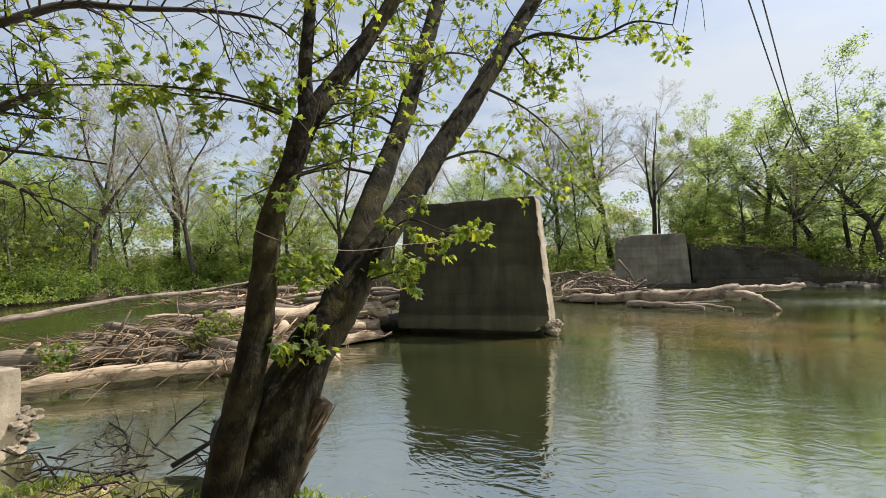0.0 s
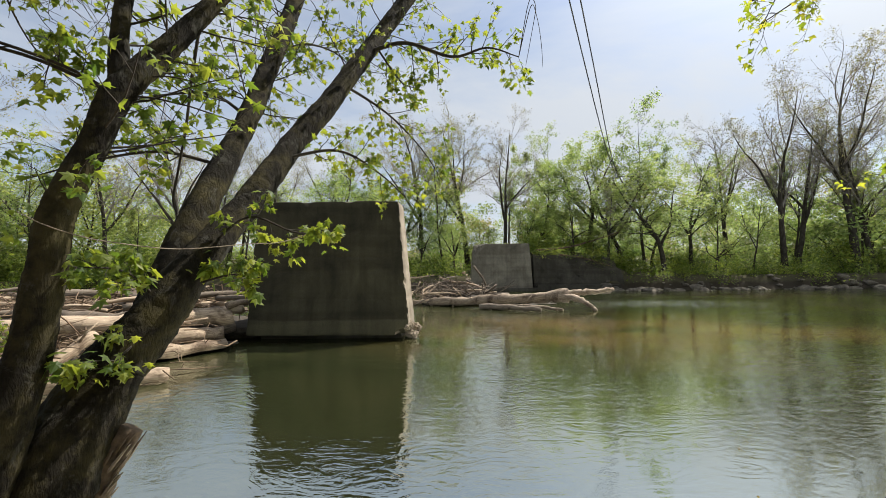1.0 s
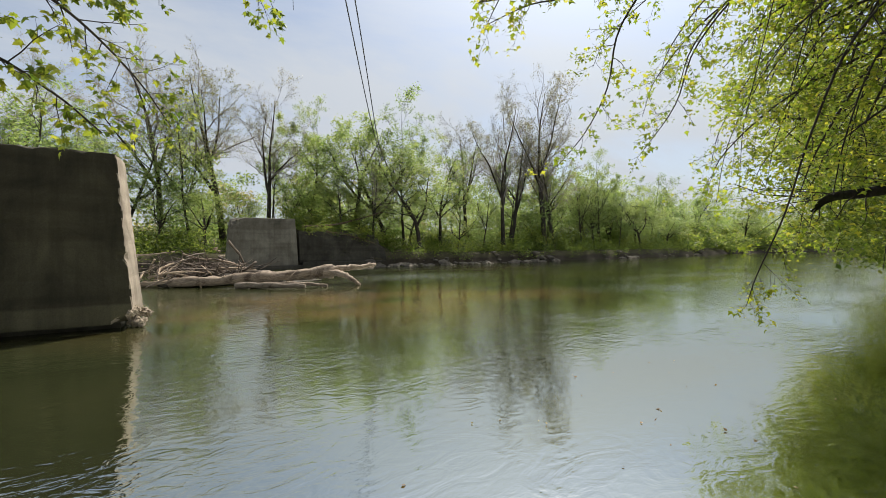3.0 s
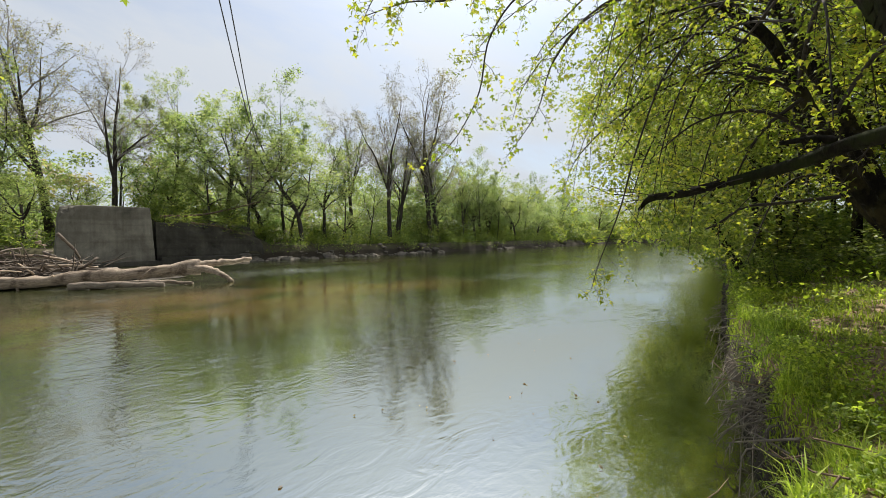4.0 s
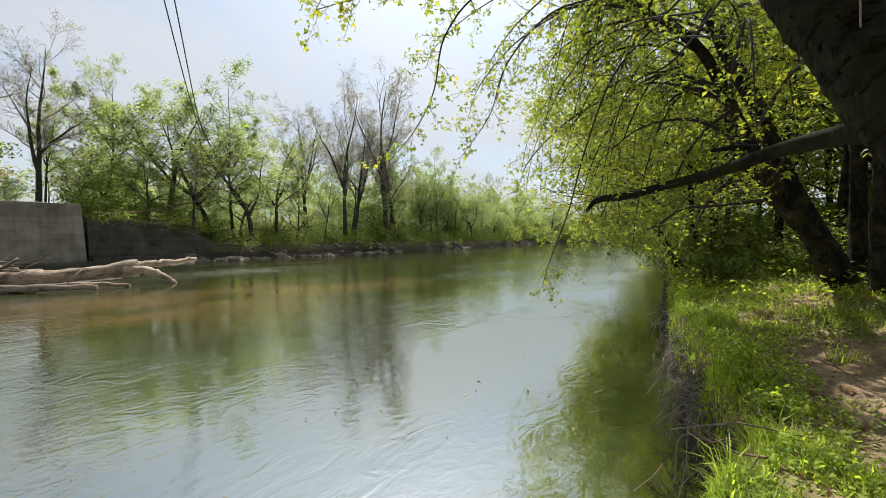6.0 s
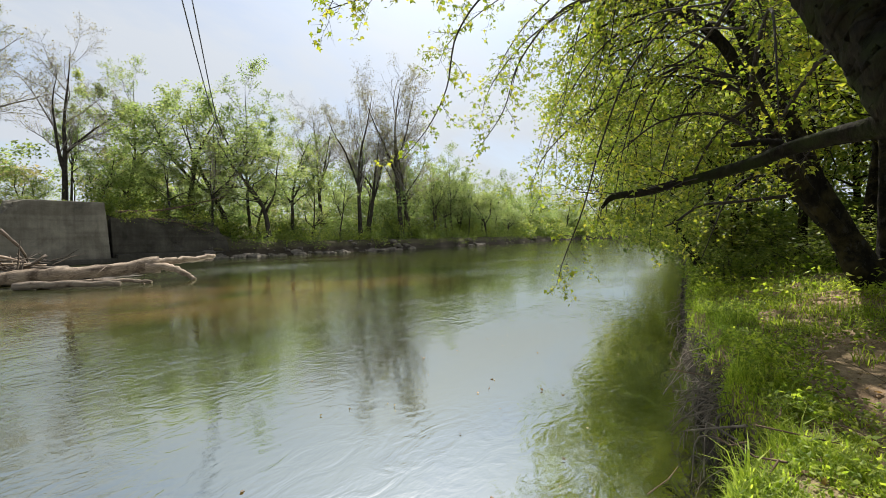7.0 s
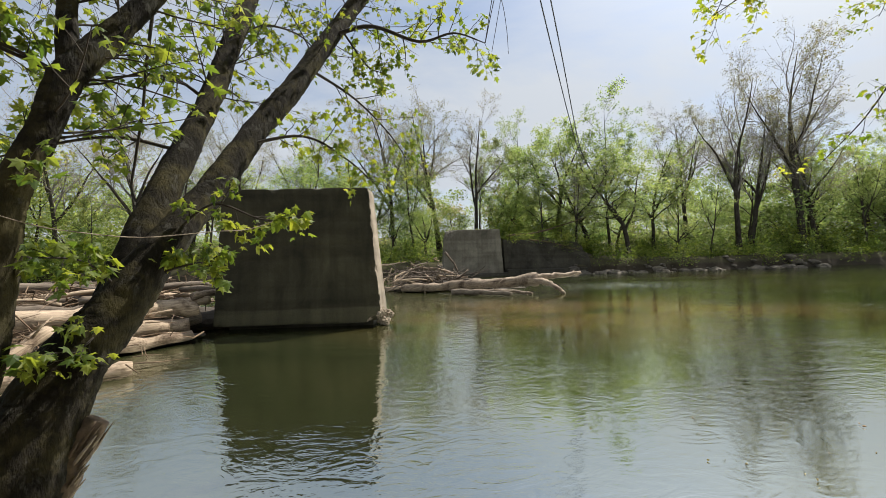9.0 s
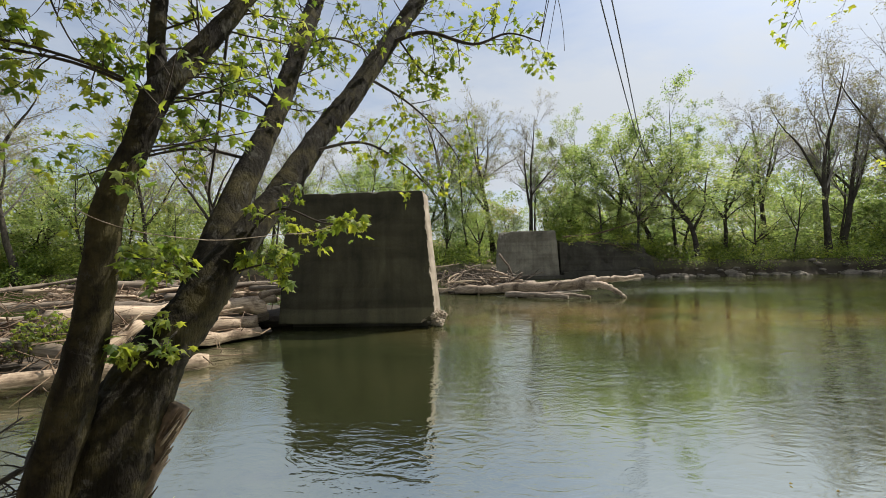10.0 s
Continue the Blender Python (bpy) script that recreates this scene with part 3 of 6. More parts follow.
wx, wy = np.meshgrid(np.linspace(-420, 230, 66), np.linspace(-420, 70, 50))
widx = np.arange(wx.size).reshape(wx.shape)
wq = np.stack([widx[:-1, :-1], widx[:-1, 1:], widx[1:, 1:], widx[1:, :-1]], -1).reshape(-1, 4)
water = new("water", mesh_of("water", np.stack([wx, wy, np.zeros_like(wx)], -1).reshape(-1, 3), wq, WATER, True))
tagged(water, "calm murky green river with gentle ripples reflecting trees", "river", kind="structure")


def gz_at(x, y):
    return float(ground_z(np.array([x]), np.array([y]))[0])


# ---- the old bridge's piers and wall ----
def pier_mesh(name, low, high, chips, seed, mat, cuts=26):
    """A battered block. low, high: (x0, x1, y0, y1, z) of foot and top; chips: (corner, radius) worn away."""
    bm = bmesh.new()
    bmesh.ops.create_cube(bm, size=2.0)
    bmesh.ops.subdivide_edges(bm, edges=bm.edges[:], cuts=cuts, use_grid_fill=True)
    o = Vector((seed * 3.7, seed * 9.1, seed))
    for v in bm.verts:
        u, w, t = (v.co.x + 1) / 2, (v.co.y + 1) / 2, (v.co.z + 1) / 2
        edge = sum(1 for q in (v.co.x, v.co.y, v.co.z) if abs(abs(q) - 1) < 1e-4)
        x0, x1, y0, y1, z = (a + (b - a) * t for a, b in zip(low, high))
        p = Vector((x0 + (x1 - x0) * u, y0 + (y1 - y0) * w, z))
        mid = Vector(((x0 + x1) / 2, (y0 + y1) / 2, (low[4] + high[4]) / 2))
        inward = (mid - p).normalized()
        p += inward * (0.02 * noise.noise(p * 0.9 + o) + 0.012 * noise.noise(p * 4 + o))
        # the marks of the form boards
        p += Vector((inward.x, inward.y, 0)) * (0.012 if (p.z * 2.2 + 0.1 * noise.noise(p * 0.4)) % 1.0 < 0.12 else 0.0)
        if edge >= 2:
            p += inward * (0.015 + 0.09 * abs(noise.noise(p * 2.6 + o)) ** 1.5)
        for (cx, cy, cz), rad in chips:
            d = (p - Vector((cx, cy, cz))).length
            if d < rad:
                p += inward * (rad - d) * (0.55 + 0.5 * noise.noise(p * 3.3 + o))
        v.co = p
    me = bpy.data.meshes.new(name)
    bm.to_mesh(me)
    bm.free()
    me.materials.append(mat)
    return me


def block_mesh(name, x0, x1, y0, y1, z0, z1, mat, seed=1, cuts=8):
    return pier_mesh(name, (x0, x1, y0, y1, z0), (x0, x1, y0, y1, z1), [], seed, mat, cuts)


pier = thing("bridge_pier", Matrix(), "tall weathered concrete bridge pier with battered sides standing in the river", "bridge pier", "old bridge piers")
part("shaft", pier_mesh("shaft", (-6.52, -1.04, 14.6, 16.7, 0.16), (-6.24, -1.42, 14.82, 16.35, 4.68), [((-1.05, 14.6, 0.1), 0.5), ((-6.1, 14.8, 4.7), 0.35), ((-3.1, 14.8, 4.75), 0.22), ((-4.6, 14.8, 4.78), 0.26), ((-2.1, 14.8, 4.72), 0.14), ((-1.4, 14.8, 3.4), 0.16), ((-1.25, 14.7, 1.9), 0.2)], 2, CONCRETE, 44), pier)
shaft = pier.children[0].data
shaft.materials.append(CONCRETE_WORN_SUNLIT)
for f in shaft.polygons:   # sunlight painted onto the worn +x end with a brighter concrete
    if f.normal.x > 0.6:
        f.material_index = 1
part("footing", block_mesh("footing", -6.2, -1.35, 15.0, 16.5, -1.2, 0.3, WALL_DARK, 5), pier, "dark wet undercut concrete footing")
rng = np.random.default_rng(4)
for k in range(9):
    lump = part("broken_lump", lumpy("broken_lump", (0.13, 0.13, 0.12), AGGREGATE, 3 + k, 0.4, 3), pier, "crumbling pebbly concrete at the corner")
    lump.location = (-1.06 + rng.normal() * 0.1, 14.72 + rng.uniform(-0.1, 0.5), 0.12 + abs(rng.normal()) * 0.2)

pier = thing("bridge_pier", Matrix(), "distant grey concrete bridge pier with a broken top corner behind driftwood", "bridge pier", "old bridge piers")
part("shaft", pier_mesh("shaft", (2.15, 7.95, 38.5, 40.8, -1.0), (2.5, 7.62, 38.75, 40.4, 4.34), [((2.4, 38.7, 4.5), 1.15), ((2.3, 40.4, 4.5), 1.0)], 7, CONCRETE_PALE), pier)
part("footing", block_mesh("footing", 1.9, 8.2, 38.2, 41.0, -1.2, 0.3, WALL_DARK, 6), pier, "dark wet concrete footing")

wall = thing("abutment_wall", Matrix(), "dark stained concrete wall of the old abutment under overhanging branches", "retaining wall")
part("face", pier_mesh("face", (8.05, 16.6, 39.0, 40.4, -0.8), (8.05, 15.9, 39.35, 40.2, 3.3), [((15.9, 39.3, 3.3), 1.9), ((11.2, 39.3, 3.5), 1.2), ((8.8, 39.3, 3.4), 0.7), ((13.6, 39.2, 3.3), 1.3), ((12.4, 39.0, 1.6), 0.9), ((9.8, 39.0, 0.9), 0.8), ((14.6, 39.0, 0.9), 0.9), ((10.4, 39.1, 2.6), 0.6)], 11, WALL_DARK), wall)
part("ledge", block_mesh("ledge", 8.2, 15.8, 38.5, 39.2, -0.8, 0.55, WALL_DARK, 13), wall, "low broken concrete ledge at the water")

stones = thing("abutment_block", Matrix(), "pale broken concrete and stone block at the near bank", "concrete block")
part("upper_block", block_mesh("upper_block", -9.8, -7.46, 2.6, 4.34, -0.3, 1.2, CONCRETE_WORN_SUNLIT, 17), stones)
part("lower_block", block_mesh("lower_block", -9.2, -7.5, 3.4, 4.36, -0.5, 0.4, CONCRETE_WORN_SUNLIT, 19), stones)
rng = np.random.default_rng(14)
for k in range(8):
    lump = part("broken_lump", lumpy("broken_lump", (0.16, 0.13, 0.08), CONCRETE_WORN_SUNLIT, 23 + k, 0.4, 3), stones)
    lump.location = (-7.62 + rng.normal() * 0.05, 4.36 + rng.normal() * 0.05, 0.05 + 0.07 * k)


# ---- trees of the far banks ----
def tree_spec(**kw):
    base = dict(segs=[7, 5, 4, 3], bend=[0.05, 0.13, 0.17, 0.2], lift=[0.03, 0.1, 0.07, 0.03], taper=[0.05, 0.2, 0.3, 0.4], kids=[11, 6, 5],
                bare=[0.35, 0.2, 0.15], angle=[(28, 55), (25, 55), (25, 60)], ratio=[(0.32, 0.5), (0.4, 0.62), (0.4, 0.65)], thin=[0.5, 0.55, 0.6],
                finest=0.012, leafy=3, per=2)
    base.update(kw)
    return base


def make_tree(name, label, seed, height, r, spec, bark, leaf=None, leaf_size=0.3, per=1, spread=0.25, lean=(0, 0), stems=1, category="tree", group="trees on the far bank",
              forks=0, fork_at=0.36, twig_bark=None, gaps=0.0):
    """A tree at the origin: trunk that may fork into leaders, limbs and, where it has leaves, a crown of clumps."""
    rng = np.random.default_rng(seed)
    ob = thing(name, Matrix(), label, category, group)
    trunk, limbs, tips = Tubes(), Tubes(), []
    leader = dict(spec, bare=[0.12] + list(spec["bare"][1:]))
    for s in range(stems):
        out = []
        a = rng.uniform(0, 6.28)
        d = (lean[0] + (0.22 * math.cos(a) if stems > 1 else 0), lean[1] + (0.22 * math.sin(a) if stems > 1 else 0), 1)
        tall = height * (1 if s == 0 else rng.uniform(0.7, 0.95))
        grow(rng, (0.25 * s * math.cos(a), 0.25 * s * math.sin(a), -0.35), d, tall, r * (1 if s == 0 else 0.8), 0, spec, out, tips)
        _, main, girth = out[0]
        for k in range(forks):
            u = fork_at * rng.uniform(0.8, 1.45)
            i = int(u * (len(main) - 1))
            q = main[i] + (main[i + 1] - main[i]) * (u * (len(main) - 1) - i)
            b = a + 6.28 * k / forks + rng.uniform(-0.5, 0.5)
            away = radians(rng.uniform(18, 40))
            grow(rng, q, (math.cos(b) * math.sin(away), math.sin(b) * math.sin(away), math.cos(away)), tall * (1 - u) * rng.uniform(0.72, 0.98), girth[i] * 0.72, 0, leader, out, tips)
        for level, pts, radii in out:
            if level == 0:
                radii = radii.copy()
                radii[0] *= 1.35 if pts[0][2] < 0 else 1.0
                trunk.add(pts, radii, 8)
            else:
                limbs.add(pts, radii, 5 if level == 1 else 3)
    part("trunk", trunk.mesh("trunk", bark), ob)
    part("branchwork", limbs.mesh("branchwork", twig_bark or bark), ob)
    if leaf:
        tips = np.array(tips)
        hole = wobble(tips[:, 0] + tips[:, 2] * 0.6, tips[:, 1] - tips[:, 2] * 0.5, 0.9, seed) < -1.5 + 1.6 * gaps
        where = np.repeat(tips[~hole], per, axis=0)
        part("crown", leaves_mesh("crown", where, leaf_size, "far", leaf, rng, 0.3, spread), ob)
    return ob


BARE_LABEL = "tall bare grey tree with fine upright branches on the far bank"
BUD_LABEL = "tall slender tree with sparse pale green buds on the far bank"
GREEN_LABEL = "leafy light green spring tree on the far river bank"
SHRUB_LABEL = "dense bright green undergrowth shrub on the river bank"
kinds = {}
for k in range(4):
    kinds["bare", k] = make_tree("bare_tree", BARE_LABEL, 10 + k, 15, 0.27, tree_spec(kids=[10, 9, 7], finest=0.0085, thin=[0.5, 0.5, 0.55], bare=[0.34, 0.2, 0.1], lift=[0.04, 0.045, 0.03, 0.01], bend=[0.07, 0.14, 0.18, 0.2],
                                 angle=[(28, 58), (26, 58), (26, 60)], segs=[9, 6, 3, 1], ratio=[(0.32, 0.5), (0.36, 0.58), (0.36, 0.58)]),
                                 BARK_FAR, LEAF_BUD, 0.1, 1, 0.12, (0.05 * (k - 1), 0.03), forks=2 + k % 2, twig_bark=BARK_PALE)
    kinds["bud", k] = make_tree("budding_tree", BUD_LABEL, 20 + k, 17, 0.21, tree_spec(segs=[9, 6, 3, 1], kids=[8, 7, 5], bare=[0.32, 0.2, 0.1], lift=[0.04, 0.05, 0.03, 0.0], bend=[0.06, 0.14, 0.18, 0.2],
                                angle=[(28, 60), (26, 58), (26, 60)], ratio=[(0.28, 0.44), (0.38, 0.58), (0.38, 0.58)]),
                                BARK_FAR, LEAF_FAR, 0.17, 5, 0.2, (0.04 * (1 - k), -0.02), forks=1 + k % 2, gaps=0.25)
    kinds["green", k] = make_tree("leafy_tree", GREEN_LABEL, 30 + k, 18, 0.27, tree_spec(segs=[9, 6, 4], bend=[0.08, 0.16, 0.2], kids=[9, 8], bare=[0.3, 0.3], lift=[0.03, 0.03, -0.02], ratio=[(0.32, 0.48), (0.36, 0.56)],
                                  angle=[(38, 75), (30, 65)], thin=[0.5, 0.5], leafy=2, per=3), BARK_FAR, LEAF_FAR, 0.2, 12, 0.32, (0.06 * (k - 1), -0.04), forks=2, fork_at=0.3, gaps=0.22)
for k in range(4):
    kinds["shrub", k] = make_tree("shrub", SHRUB_LABEL, 40 + k, 3.6, 0.05, tree_spec(segs=[4, 3], bend=[0.1, 0.16], lift=[0.04, 0.05], taper=[0.3, 0.3], kids=[8], bare=[0.08],
                                  angle=[(35, 70)], ratio=[(0.4, 0.65)], thin=[0.6], leafy=0, per=8), BARK_FAR, LEAF_SHRUB, 0.15, 7, 0.32, stems=4, category="shrub", group="undergrowth")
used, heights = set(), {}


def plant(kind, k, x, y, top, turn, sink=0.05, wide=1.0, lean=0.0):
    """Stands a tree of that kind at (x, y), its tip at height top over the water."""
    ob = kinds[kind, k]
    z = gz_at(x, y) - sink
    full = heights.get((kind, k)) or float(np.percentile([v.co.z for c in ob.children for v in c.data.vertices if not c.name.startswith("crown")], 99.8))
    heights[kind, k] = full
    s = (top - z) / full
    m = pose(x, y, z, 0, lean, turn) @ Matrix.Diagonal((s * wide, s * wide, s, 1))
    if (kind, k) in used:
        return copy_thing(ob, m)
    used.add((kind, k))
    ob.matrix_basis = m
    return ob


# kind, variant, x, y, tip height
FAR_TREES = [
    ("green", 1, -12.7, 46.5, 14.5), ("bud", 0, -9.5, 49, 15), ("green", 2, -6.0, 52, 16.0), ("bud", 2, -0.3, 50, 16.7), ("bare", 1, 2.9, 54, 24), ("bare", 2, 6.9, 51, 20.2),
    ("bud", 1, 11.7, 52, 20.4), ("green", 0, 16.0, 47, 17.5), ("green", 2, 19.3, 46.5, 20.4), ("bud", 3, 22.2, 47.5, 20.2), ("green", 1, 21.6, 42.2, 18.6), ("green", 3, 26.5, 46, 15.5), ("bare", 3, 33.2, 50, 20.5),
    ("bare", 0, 35.6, 45, 23.2), ("bare", 2, 38.2, 46.5, 20.5), ("bare", 1, 42.3, 44, 20.8), ("bare", 3, 47, 49, 18.0), ("bud", 0, 52.5, 47.5, 19.6), ("green", 0, 63.7, 50, 17.5), ("bud", 2, 60, 49, 18.0),
    ("green", 1, 4.8, 50, 11), ("green", 2, 9.2, 51, 12.5), ("bud", 0, 13.8, 50, 14), ("green", 0, 0.8, 48, 10.5), ("bud", 3, 8.4, 57, 16.5), ("green", 3, -3.2, 49, 12.5), ("green", 1, 13.0, 57, 15),
    ("green", 2, 49.5, 48.5, 16.5), ("green", 1, 56, 49, 16.5), ("green", 3, 65, 51, 16.5), ("bud", 1, 45, 46.5, 17), ("bud", 3, 57, 46.5, 17), ("green", 0, 71, 53, 16),
    ("green", 1, 74, 52, 19), ("bud", 2, 82, 54, 20), ("bud", 1, 92, 57, 20), ("green", 0, 104, 57, 20), ("bud", 2, 118, 60, 20), ("green", 2, 134, 60, 20), ("bud", 0, 148, 60, 21),
    ("green", 0, 164, 58, 21), ("green", 2, 182, 52, 22), ("green", 1, 196, 40, 22), ("green", 0, 208, 22, 22), ("green", 2, 214, 2, 22), ("bud", 1, 212, -20, 22), ("green", 1, 222, 12, 24), ("green", 2, 212, 32, 23),
    ("bud", 0, 28, 44.5, 15), ("bud", 2, 30.5, 42.5, 12.5), ("bud", 1, 39, 48, 19), ("bare", 2, 45.5, 45.5, 18.5), ("bud", 2, 50, 44.5, 17), ("green", 2, 55.5, 46.5, 15), ("green", 1, 68, 47, 16), ("bud", 0, 61, 46, 15.5),
    ("bare", 1, -50, 40, 17), ("bud", 1, -40, 41, 15), ("bare", 2, -25, 44.5, 15.5), ("bud", 0, -33, 44, 14), ("bare", 0, -20, 50, 17), ("bud", 2, -42, 48, 17), ("bare", 1, -47, 28, 13.5), ("bud", 0, -50, 23, 12.5),
    ("bare", 2, -28, 56, 18), ("bud", 1, -9, 57, 17), ("bare", 0, -16, 60, 19),
    ("bud", 1, -46, 22, 13), ("bud", 0, -45, 27, 13.5), ("bud", 2, -47, 32, 15.5), ("bare", 2, -42, 36, 15.2), ("bare", 0, -36.5, 45, 16.6), ("bare", 1, -30, 47, 15.5),
    ("bud", 1, -34, 52, 16), ("green", 0, -27, 52, 16.5), ("bud", 2, -22, 46, 16.5), ("green", 1, -17, 50, 18), ("bud", 0, -13, 54, 19.5), ("bare", 1, -3.5, 60, 19),
    ("bud", 2, -52, 18, 13), ("green", 0, -58, 26, 14), ("bud", 1, -55, 36, 15), ("green", 1, -62, 12, 10), ("bud", 0, -70, 18, 12), ("green", 2, -48, 44, 15),
]
rng = np.random.default_rng(77)
for kind, k, x, y, top in FAR_TREES:
    plant(kind, k, x, y, top * (1.28 if x < -38 else 1.0), rng.uniform(0, 360), 0.05, rng.uniform(0.9, 1.1) * (1.3 if kind == "green" else 1.0))
# a leaning tree and a fallen one above the old wall
plant("green", 3, 12.6, 42.8, 12.5, 40, 0.05, 1.3, 27)
plant("bare", 2, 16.5, 43.5, 12, 200, 0.05, 1.0, -14)
# the woods behind
for i in range(20):
    x = -75 + i * 12.5 + rng.uniform(-2.5, 2.5)
    y = np.interp(x, [-75, -46, -20, 30, 75, 150, 200], [48, 60, 66, 64, 66, 74, 66]) + rng.uniform(-3, 9)
    kind = ("bare", "bud", "bud", "green")[int(rng.integers(0, 4))]
    plant(kind, int(rng.integers(0, 3)), x, y, rng.uniform(12, 17.5), rng.uniform(0, 360), 0.05, rng.uniform(0.9, 1.2))

# the lower storey, between the tall trunks
FAR_LINE = bent([(x, y, 0) for x, y in FAR_BANK[2:-2]], 40)
along = np.concatenate([[0], np.cumsum(np.linalg.norm(np.diff(FAR_LINE, axis=0), axis=1))])
FAR_LINE = np.stack([np.interp(np.linspace(0, along[-1], 700), along, FAR_LINE[:, k]) for k in range(3)], -1)
rng = np.random.default_rng(80)


def behind_shore(least, most):
    """A spot on the far side, that many metres from the water."""
    i = int(rng.integers(1, len(FAR_LINE) - 1))
    d = unit(FAR_LINE[i + 1] - FAR_LINE[i - 1])
    p = FAR_LINE[i] + np.array([-d[1], d[0], 0]) * rng.uniform(least, most)
    return float(p[0]), float(p[1])


for i in range(38):
    x, y = behind_shore(4, 16)
    if 1.5 < x < 17 and y < 44:
        y += 6
    plant(("green", "green", "bud")[i % 3], int(rng.integers(0, 3)), x, y, gz_at(x, y) + rng.uniform(4.5, 11.0), rng.uniform(0, 360), 0.05, rng.uniform(1.4, 2.1))

# undergrowth along the far shore
rng = np.random.default_rng(78)
for i in range(48):
    x2, y2 = behind_shore(1.8, 12)
    if -1 < x2 < 19 and y2 < 47:
        if i % 3:
            continue
        y2 += 5
    plant("shrub", int(rng.integers(0, 4)), x2, y2, gz_at(x2, y2) + rng.uniform(1.6, 4.2), rng.uniform(0, 360), 0.1, rng.uniform(1.0, 1.6))



def foliage_mass(name, label, seed, count, low, high, tall, leaf_size, mat, per=90, span=(0, 1)):
    """Woods too far to count: clumps of leaves of uneven size, low metres and more from the water."""
    rng = np.random.default_rng(seed)
    where = []
    for c in range(count):
        i = int((span[0] + (span[1] - span[0]) * rng.uniform()) * (len(FAR_LINE) - 3)) + 1
        d = unit(FAR_LINE[i + 1] - FAR_LINE[i - 1])
        p = FAR_LINE[i] + np.array([-d[1], d[0], 0]) * rng.uniform(low, high)
        if 1.5 < p[0] < 17 and p[1] < 43:
            if rng.uniform() < 0.75:
                continue
            p[1] += 4
        p[2] = gz_at(p[0], p[1]) + tall * rng.uniform(0.03, 1) ** 1.5 * rng.uniform(0.5, 1.0)
        r = rng.uniform(0.7, 2.0) * (0.6 + tall / 16)
        u = rng.normal(size=(per, 3))
        u /= np.linalg.norm(u, axis=1)[:, None]
        q = p + u * (r * rng.uniform(0.35, 1.1, per))[:, None] * np.array([1.2, 1.2, 0.75])
        where.append(q[q[:, 2] > 0.3])
    ob = new(name, leaves_mesh(name, np.concatenate(where), leaf_size, "far", mat, rng, 0.3))
    return tagged(ob, label, "woods", kind="stuff")


foliage_mass("distant_woods", "dense spring green woods behind the far bank", 1, 2100, 8, 36, 11, 0.25, LEAF_FAR, 150)
foliage_mass("shore_undergrowth", "bright green undergrowth covering the far shore", 2, 1300, 1.6, 12, 2.6, 0.19, LEAF_SHRUB, 105)
foliage_mass("shore_undergrowth", "low brambles and weeds on the brow of the far shore", 4, 1100, 0.7, 4.0, 1.5, 0.14, LEAF_SHRUB, 70)
foliage_mass("shore_undergrowth", "dark green thicket down to the water on the upstream shore", 5, 520, -1.3, 5, 3.6, 0.17, LEAF_SHRUB, 150, (0.02, 0.165))
foliage_mass("distant_woods", "green woods close behind the upstream shore", 8, 700, 3, 28, 15, 0.26, LEAF_FAR, 150, (0.02, 0.16))
foliage_mass("distant_woods", "dark green woods closing the river bend downstream", 9, 380, -0.8, 14, 6.5, 0.42, LEAF_SHRUB, 120, (0.55, 0.98))
foliage_mass("distant_woods", "close green woods of the far bank downstream", 6, 700, 3, 26, 13, 0.3, LEAF_FAR, 130, (0.4, 0.75))
# brambles that hang over the top of the old wall
rng = np.random.default_rng(7)
brow = []
for k in range(30):
    c = np.array([rng.uniform(8.2, 17.0), rng.uniform(38.9, 39.8), 0])
    c[2] = np.interp(c[0], [8.2, 12, 15, 17], [3.5, 3.45, 3.3, 2.6]) + rng.normal() * 0.25
    u = rng.normal(size=(70, 3))
    brow.append(c + u * np.array([0.35, 0.22, 0.24]))
tagged(new("wall_brambles", leaves_mesh("wall_brambles", np.concatenate(brow), 0.12, "far", LEAF_SHRUB, rng, 0.3)), "green brambles hanging over the old wall", "brambles", kind="stuff")
foliage_mass("distant_woods", "pale budding woods on the rise behind", 3, 450, 36, 90, 19, 0.66, LEAF_BUD, 100)

# brush over the top of the old wall and on its earth bank
rng = np.random.default_rng(81)
for x, y, h in ((8.6, 40.2, 0.9), (9.7, 40.5, 1.3), (10.9, 40.0, 1.1), (12.0, 40.6, 1.6), (13.1, 40.0, 1.2), (14.2, 40.4, 1.7), (15.3, 39.8, 1.4), (11.4, 42.5, 2.2), (14.8, 42.3, 2.4), (9.2, 42.8, 1.8)):
    plant("shrub", int(rng.integers(0, 4)), x, y, gz_at(x, y) + h, rng.uniform(0, 360), 0.1, rng.uniform(1.1, 1.7))

# tufts that grow on top of the far pier
for dx, dy, s in ((3.3, 39.4, 0.16), (4.1, 39.6, 0.13), (3.7, 40.0, 0.18), (5.6, 39.9, 0.1)):
    copy_thing(kinds["shrub", 1], pose(dx, dy, 4.18, 0, 0, 90 * dx) @ Matrix.Scale(s, 4))

